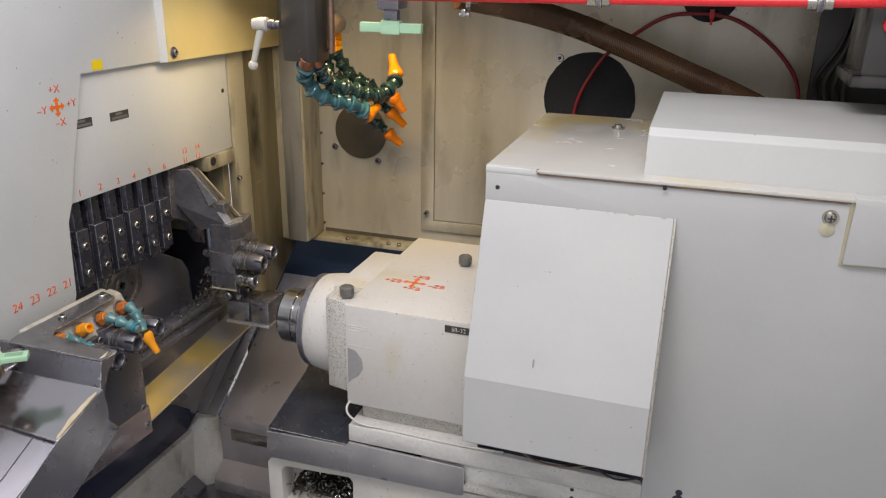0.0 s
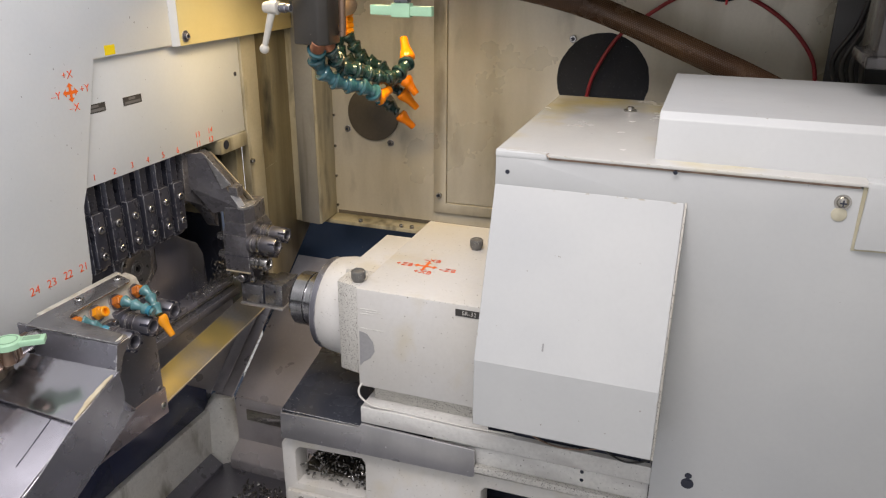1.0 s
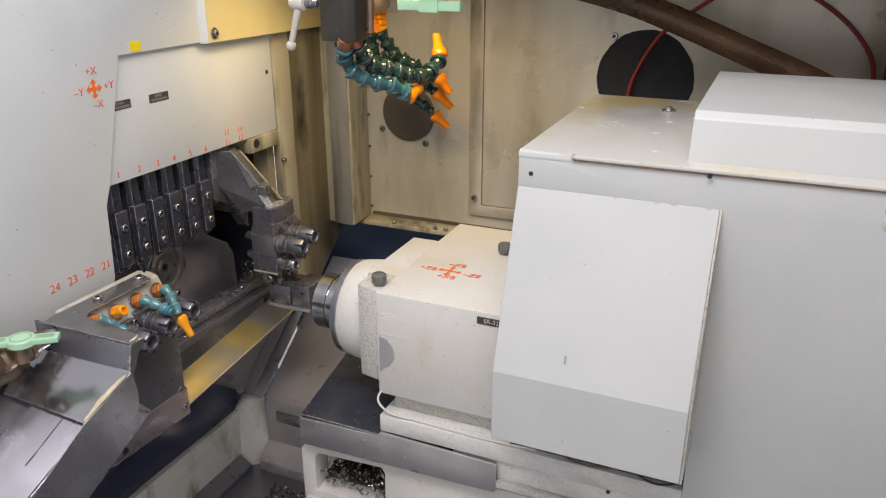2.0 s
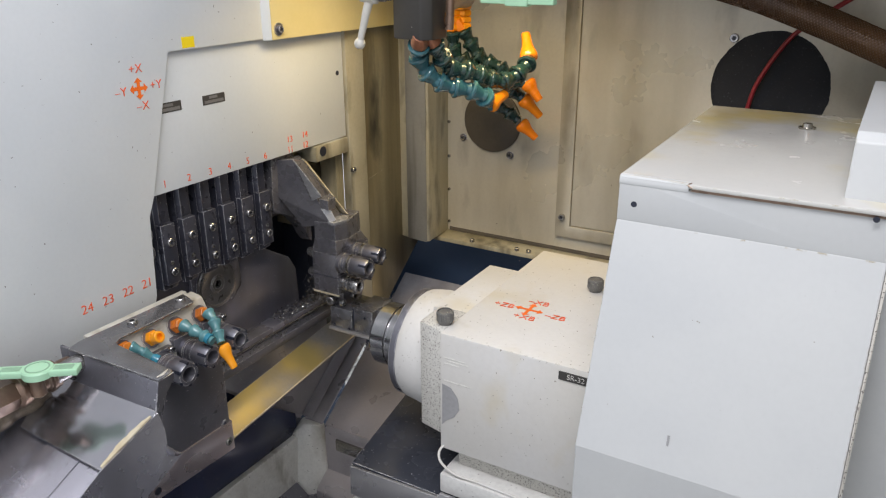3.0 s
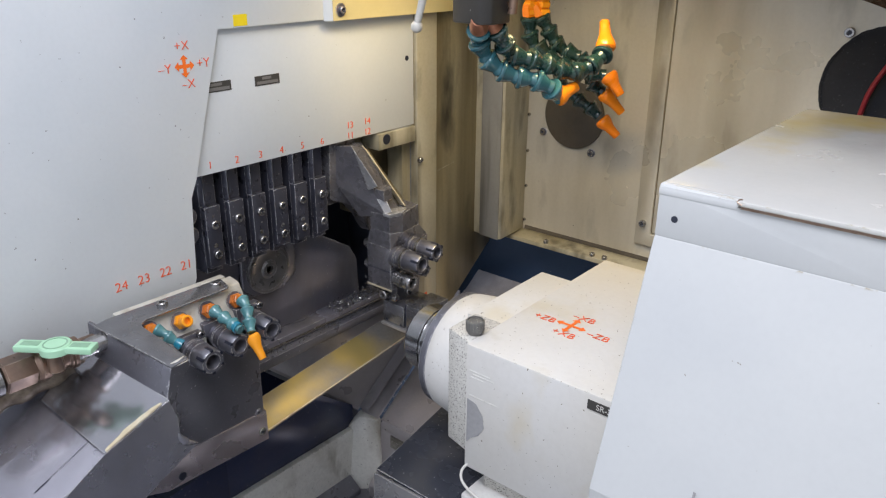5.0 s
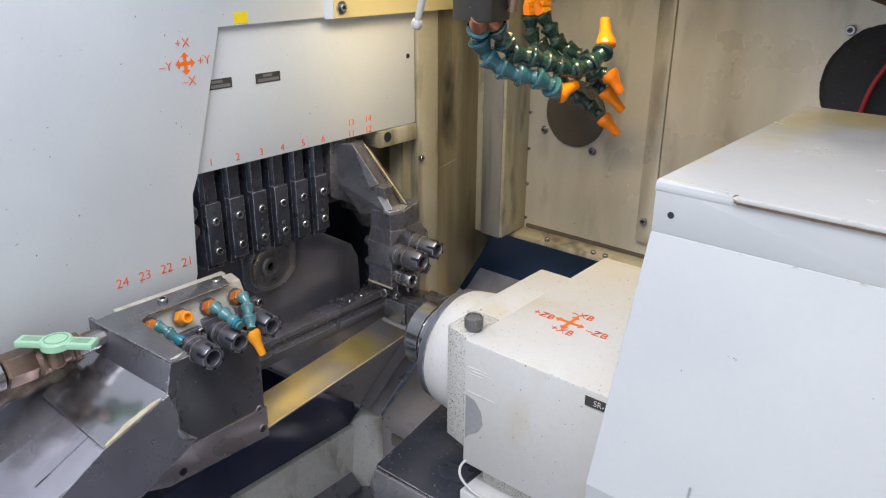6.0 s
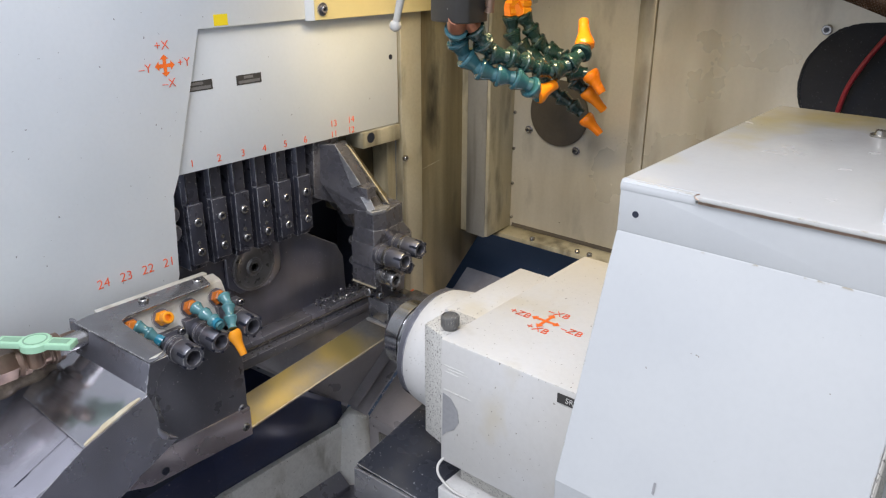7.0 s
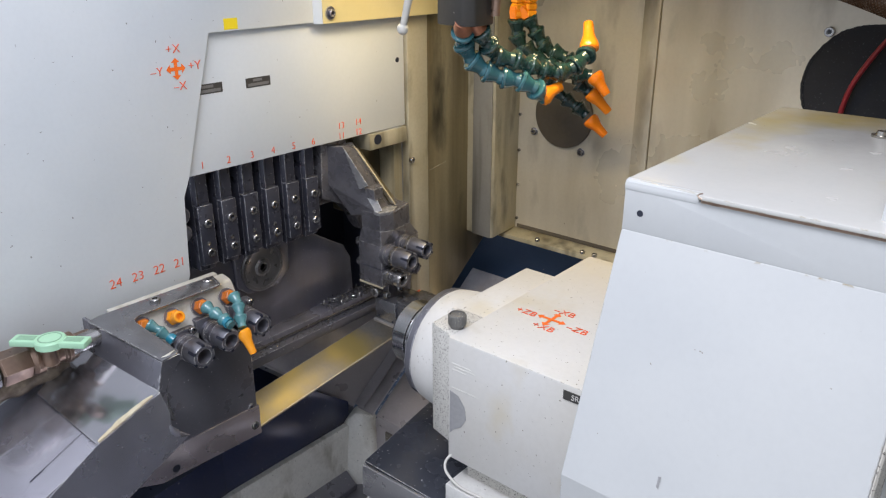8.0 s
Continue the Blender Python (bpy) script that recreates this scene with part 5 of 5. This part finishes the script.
valve = thing("ball_valve", (-0.75, 0.60, 1.02), "bronze ball valve with a pale green lever handle", "valve")
part("body", turned((-0.780, 0.600, 1.027), Y, [(0, 0.016), (0.004, 0.0188), (0.012, 0.0188), (0.014, 0.016), (0.034, 0.015), (0.036, 0.0165), (0.05, 0.0165), (0.053, 0.012), (0.07, 0.012)], 24), "bronze", valve)
part("hex_nut", turned((-0.781, 0.568, 1.028), Y, [(0, 0.017), (0.002, 0.0192), (0.030, 0.0192), (0.034, 0.0165)], 6), "bronze", valve, "brown hexagon fitting")
part("inlet", turned((-0.782, 0.505, 1.027), Y, [(0, 0.016), (0.03, 0.016), (0.032, 0.0185), (0.06, 0.0185), (0.062, 0.015)], 20), "steel", valve)
part("pipe", turned((-0.772, 0.640, 1.028), Vector((0.004, 0.06, 0.006)), [(0, 0.0105), (0.04, 0.0105)], 18), "steel", valve)
part("stem", turned((-0.749, 0.612, 1.030), Z, [(0, 0.008), (0.02, 0.007), (0.02, 0)], 16), "bronze", valve)
hd = Vector((0.065, 0.048, 0)).normalized()
hs = Vector((-hd.y, hd.x, 0))
hc = Vector((-0.7505, 0.6165, 1.060))


def lever(c, d, s, half, wide, hub, thick):
    bm = turned(c - Z * thick, Z, [(0, hub), (thick * 0.8, hub), (thick, hub * 0.92), (thick, 0)], 28)
    arms = hull([c + d * half * k + s * wide * j + Z * h for k in (-1, 1) for j in (-1, 1) for h in (-thick * 0.9, -thick * 0.12)], 0.001)
    return join(bm, arms)


def ring_groove(c):
    return turned(c, Z, [(-0.002, 0.0125), (0.0004, 0.0125), (0.0004, 0.0110), (-0.002, 0.0110)], 28)


part("handle", lever(hc, hd, hs, 0.0425, 0.0085, 0.0165, 0.009), "green", valve, "pale green lever handle")
for k in (-1, 1):
    part("inset", hull([hc + hd * (0.027 + 0.010 * a) * k + hs * 0.0045 * b + Z * h for a in (-1, 1) for b in (-1, 1) for h in (-0.0012, -0.0007)], 0), "dullgreen", valve)
part("hub_ring", ring_groove(hc), "dullgreen", valve)
for k in range(3):
    part("ring", turned((-0.7795, 0.604 + 0.017 * k, 1.0275), Y, [(0, 0.0170), (0.001, 0.0186), (0.005, 0.0186), (0.006, 0.0170)], 24), "bronze", valve)
solo("rusty_hose", tube([(-0.812, 0.44, 0.965), (-0.810, 0.50, 0.982), (-0.806, 0.57, 0.996), (-0.802, 0.645, 1.002)], 0.016, 18, 30, radius=lambda t: 0.0185 + 0.0016 * math.copysign(abs(math.sin(t * 44)) ** 0.5, math.sin(t * 44))), "rustyweave", "brown oily corrugated hose beside the chute", "hose")

# ---- hanging coolant manifold ----
post = thing("coolant_post", (-0.585, 1.13, 1.362), "speckled dark square post carrying coolant hoses", "post")
part("tube_body", prism("z", [(-0.613, 1.108), (-0.565, 1.100), (-0.553, 1.112), (-0.553, 1.15), (-0.565, 1.16), (-0.613, 1.155)], 1.362, 1.62, 0.003), "post", post)
part("side_pipe", tube([(-0.547, 1.145, 1.374), (-0.545, 1.145, 1.42), (-0.545, 1.145, 1.6)], 0.006), "bronze", post)
part("cross_pipe", tube([(-0.565, 1.16, 1.41), (-0.60, 1.26, 1.41), (-0.63, 1.34, 1.405)], 0.017, 18), "bronze", post)
for x, y in ((-0.663, 1.361), (-0.648, 1.372)):
    for z in (1.352, 1.3625, 1.373):
        part("manifold_nut", turned((x, y, z), Z, [(0, 0.010), (0.002, 0.0125), (0.008, 0.0125), (0.010, 0.010)], 6), "amber", post)
part("manifold", block(-0.672, -0.638, 1.352, 1.38, 1.383, 1.395, 0.003), "amber", post, "orange manifold fitting")
lev = thing("clamp_lever", (-0.654, 1.087, 1.35), "pale grey clamping lever with a round end", "lever")
part("grip", tube([(-0.654, 1.087, 1.356), (-0.647, 1.087, 1.378), (-0.640, 1.087, 1.400), (-0.634, 1.088, 1.415)], 0.005, 14, radius=lambda t: 0.0042 + 0.0022 * t), "handle", lev)
part("ball", turned((-0.654, 1.087, 1.3475), Z, [(0, 0), (0.0012, 0.004), (0.004, 0.0068), (0.008, 0.0078), (0.012, 0.0068), (0.0148, 0.004), (0.016, 0)], 18), "handle", lev)
part("hub", turned((-0.637, 1.088, 1.418), X, [(-0.012, 0.008), (0.0, 0.0105), (0.012, 0.0105), (0.013, 0.007)], 20), "handle", lev)
part("stud", turned((-0.624, 1.09, 1.418), X, [(0, 0.006), (0.004, 0.006), (0.004, 0.0075), (0.012, 0.0075), (0.012, 0.006), (0.02, 0.006)], 16), "black", lev)

HOSES = "oily dark teal jointed coolant hose with an orange nozzle"
coolant_line([(-0.579, 1.12, 1.355), (-0.590, 1.136, 1.337), (-0.586, 1.151, 1.314), (-0.574, 1.167, 1.299), (-0.560, 1.182, 1.291), (-0.544, 1.198, 1.286), (-0.531, 1.213, 1.277), (-0.526, 1.232, 1.263)], 0.0146, 0.0250, "teal", "teal jointed coolant hose with a stubby orange nozzle", (-0.513, 1.262, 1.275), "copper")
coolant_line([(-0.568, 1.14, 1.355), (-0.566, 1.158, 1.335), (-0.563, 1.177, 1.319), (-0.548, 1.196, 1.313), (-0.530, 1.233, 1.298), (-0.517, 1.251, 1.293), (-0.505, 1.269, 1.299), (-0.498, 1.290, 1.312), (-0.500, 1.306, 1.322)], 0.0140, 0.0240, "darkteal", HOSES, (-0.516, 1.325, 1.358), "copper")
coolant_line([(-0.664, 1.36, 1.350), (-0.663, 1.367, 1.316), (-0.651, 1.373, 1.303), (-0.634, 1.38, 1.287), (-0.614, 1.387, 1.279), (-0.590, 1.393, 1.270), (-0.570, 1.40, 1.268), (-0.548, 1.413, 1.265)], 0.0140, 0.0240, "darkteal", HOSES, (-0.526, 1.42, 1.234), "orange")
coolant_line([(-0.650, 1.37, 1.352), (-0.642, 1.379, 1.333), (-0.633, 1.388, 1.313), (-0.622, 1.397, 1.300), (-0.603, 1.406, 1.291), (-0.587, 1.414, 1.275), (-0.582, 1.423, 1.251), (-0.563, 1.434, 1.234)], 0.0138, 0.0230, "darkteal", HOSES, (-0.536, 1.45, 1.201), "orange")
coolant_line([(-0.655, 1.44, 1.245), (-0.645, 1.45, 1.230), (-0.622, 1.456, 1.213), (-0.600, 1.462, 1.199), (-0.582, 1.470, 1.181)], 0.0136, 0.0230, "darkteal", HOSES, (-0.555, 1.48, 1.154))

# ---- overhead pipes and hoses ----
gv = thing("upper_valve", (-0.425, 1.10, 1.41), "small valve with a pale green lever handle", "valve")
part("handle", join(block(-0.474, -0.377, 1.094, 1.106, 1.4125, 1.4265, 0.0015), block(-0.44, -0.41, 1.092, 1.108, 1.410, 1.43, 0.002)), "green", gv, "pale green lever handle")
part("stem", join(block(-0.437, -0.415, 1.096, 1.112, 1.43, 1.445, 0.002), block(-0.445, -0.41, 1.09, 1.13, 1.445, 1.475, 0.003)), "black", gv)
solo("overhead_pipe", tube([(-0.56, 1.16, 1.475), (-0.45, 1.17, 1.472), (-0.36, 1.2, 1.468), (-0.33, 1.22, 1.465)], 0.014, 16), "black", "black coolant pipe under the roof", "pipe")
solo("hose_clamp", join(turned((-0.345, 1.21, 1.456), Vector((0.9, 0.3, 0)), [(0, 0.0145), (0.007, 0.0145)], 20), block(-0.349, -0.341, 1.197, 1.207, 1.432, 1.444, 0.002), turned((-0.352, 1.202, 1.436), X, [(0, 0.0035), (0.016, 0.0035)], 10)), "steel", "steel hose clamp with its screw", "clamp")
HOSE = [(-0.37, 1.25, 1.462), (-0.28, 1.33, 1.440), (-0.20, 1.38, 1.415), (-0.115, 1.39, 1.384), (-0.022, 1.39, 1.347), (0.074, 1.39, 1.309), (0.16, 1.39, 1.27)]


def braid(points, r, strands, pitch, thick):
    """Two sets of strands wound the opposite ways round a hose."""
    line = smooth_line(points, 26)
    out = []
    for way in (1, -1):
        for k in range(strands):
            run, pts = 0.0, []
            for i, p in enumerate(line):
                q, o = line[min(i + 1, len(line) - 1)], line[max(i - 1, 0)]
                d = (q - o).normalized()
                side = d.cross(Z).normalized()
                up = side.cross(d)
                a = way * 2 * math.pi * run / pitch + 2 * math.pi * k / strands
                pts.append(p + (side * math.cos(a) + up * math.sin(a)) * r)
                run += (q - p).length
            out.append(tube(pts, thick, 5, 1))
    return join(*out)


thick_hose = thing("thick_hose", HOSE[0], "thick brown braided hose sagging behind the cover", "hose")
part("core", tube(HOSE, 0.0200, 24), "hose", thick_hose)
tagged(part("braid", braid(HOSE, 0.0202, 20, 0.085, 0.0009), "braid", thick_hose, "shiny brown braid"), "shiny brown braid", kind="stuff")
red_line = thing("red_tube", (0.0, 1.06, 1.459), "bright red plastic air tube with steel push fittings", "tube")
part("tube", tube([(-0.44, 1.06, 1.465), (0.0, 1.06, 1.469), (0.35, 1.06, 1.475)], 0.006, 14, 3), "redtube", red_line)
for x, z in ((-0.135, 1.4675), (0.125, 1.4705)):
    part("push_fitting", turned((x, 1.059, z), X, [(0, 0.0080), (0.010, 0.0080), (0.011, 0.0100), (0.018, 0.0100), (0.019, 0.0075), (0.028, 0.0075)], 20), "bright", red_line, "steel push fitting")
    part("collar", turned((x + 0.0115, 1.059, z), X, [(0, 0.0103), (0.0008, 0.0108), (0.005, 0.0108), (0.0058, 0.0103)], 20), "black", red_line)
solo("red_cable", tube([(-0.215, 1.535, 1.20), (-0.212, 1.525, 1.237), (-0.199, 1.52, 1.285), (-0.161, 1.52, 1.351), (-0.108, 1.52, 1.394), (-0.056, 1.52, 1.426), (0.002, 1.52, 1.433), (0.061, 1.52, 1.425), (0.122, 1.52, 1.389), (0.167, 1.52, 1.342), (0.185, 1.52, 1.298), (0.19, 1.52, 1.22)], 0.0036), "redcable", "dull red cable arching over the back wall", "cable")
sensor = thing("terminal_box", (0.26, 1.1, 1.372), "grimy clear plastic terminal box with a red tube stub", "box")
part("body", block(0.20, 0.34, 1.08, 1.2, 1.385, 1.52, 0.004), "clear", sensor)
part("frame", join(block(0.19, 0.34, 1.075, 1.09, 1.372, 1.387, 0.003), block(0.19, 0.205, 1.075, 1.2, 1.372, 1.387, 0.003)), "clear", sensor)
part("core", block(0.225, 0.33, 1.11, 1.19, 1.39, 1.5, 0.003), "void", sensor)
part("stub", turned((0.222, 1.078, 1.447), -Y, [(0, 0.009), (0.01, 0.009), (0.01, 0)], 16), "redtube", sensor)
for k in range(4):
    solo("black_cable", tube([(0.225 + 0.012 * k, 1.50, 1.28), (0.205 + 0.014 * k, 1.49 - 0.01 * k, 1.33), (0.235 + 0.01 * k, 1.48, 1.40), (0.25, 1.47, 1.52)], 0.0045), "knob", "black cable by the back wall", "cable")
# Dark panel paints the shadow over the right end of the back wall.
solo("dark_side_post", block(0.20, 0.598, 1.526, 1.533, 0.999, 1.524, 0.003), "knob", "dark panel painting the shadow on the back wall's right end", "panel")
solo("round_port_foam", turned((0.016, BY - 0.0038, 1.468), -Y, [(0, 0.05), (0.002, 0.05), (0.0022, 0)], 40), "rubber", "black sooty foam disc high on the back wall", "foam")
solo("cable_clip", join(block(0.018, 0.026, 1.515, 1.533, 1.424, 1.441, 0.001), block(0.020, 0.024, 1.514, 1.520, 1.414, 1.426, 0.001)), "redtube", "small red clip holding a cable on the back wall", "clip")
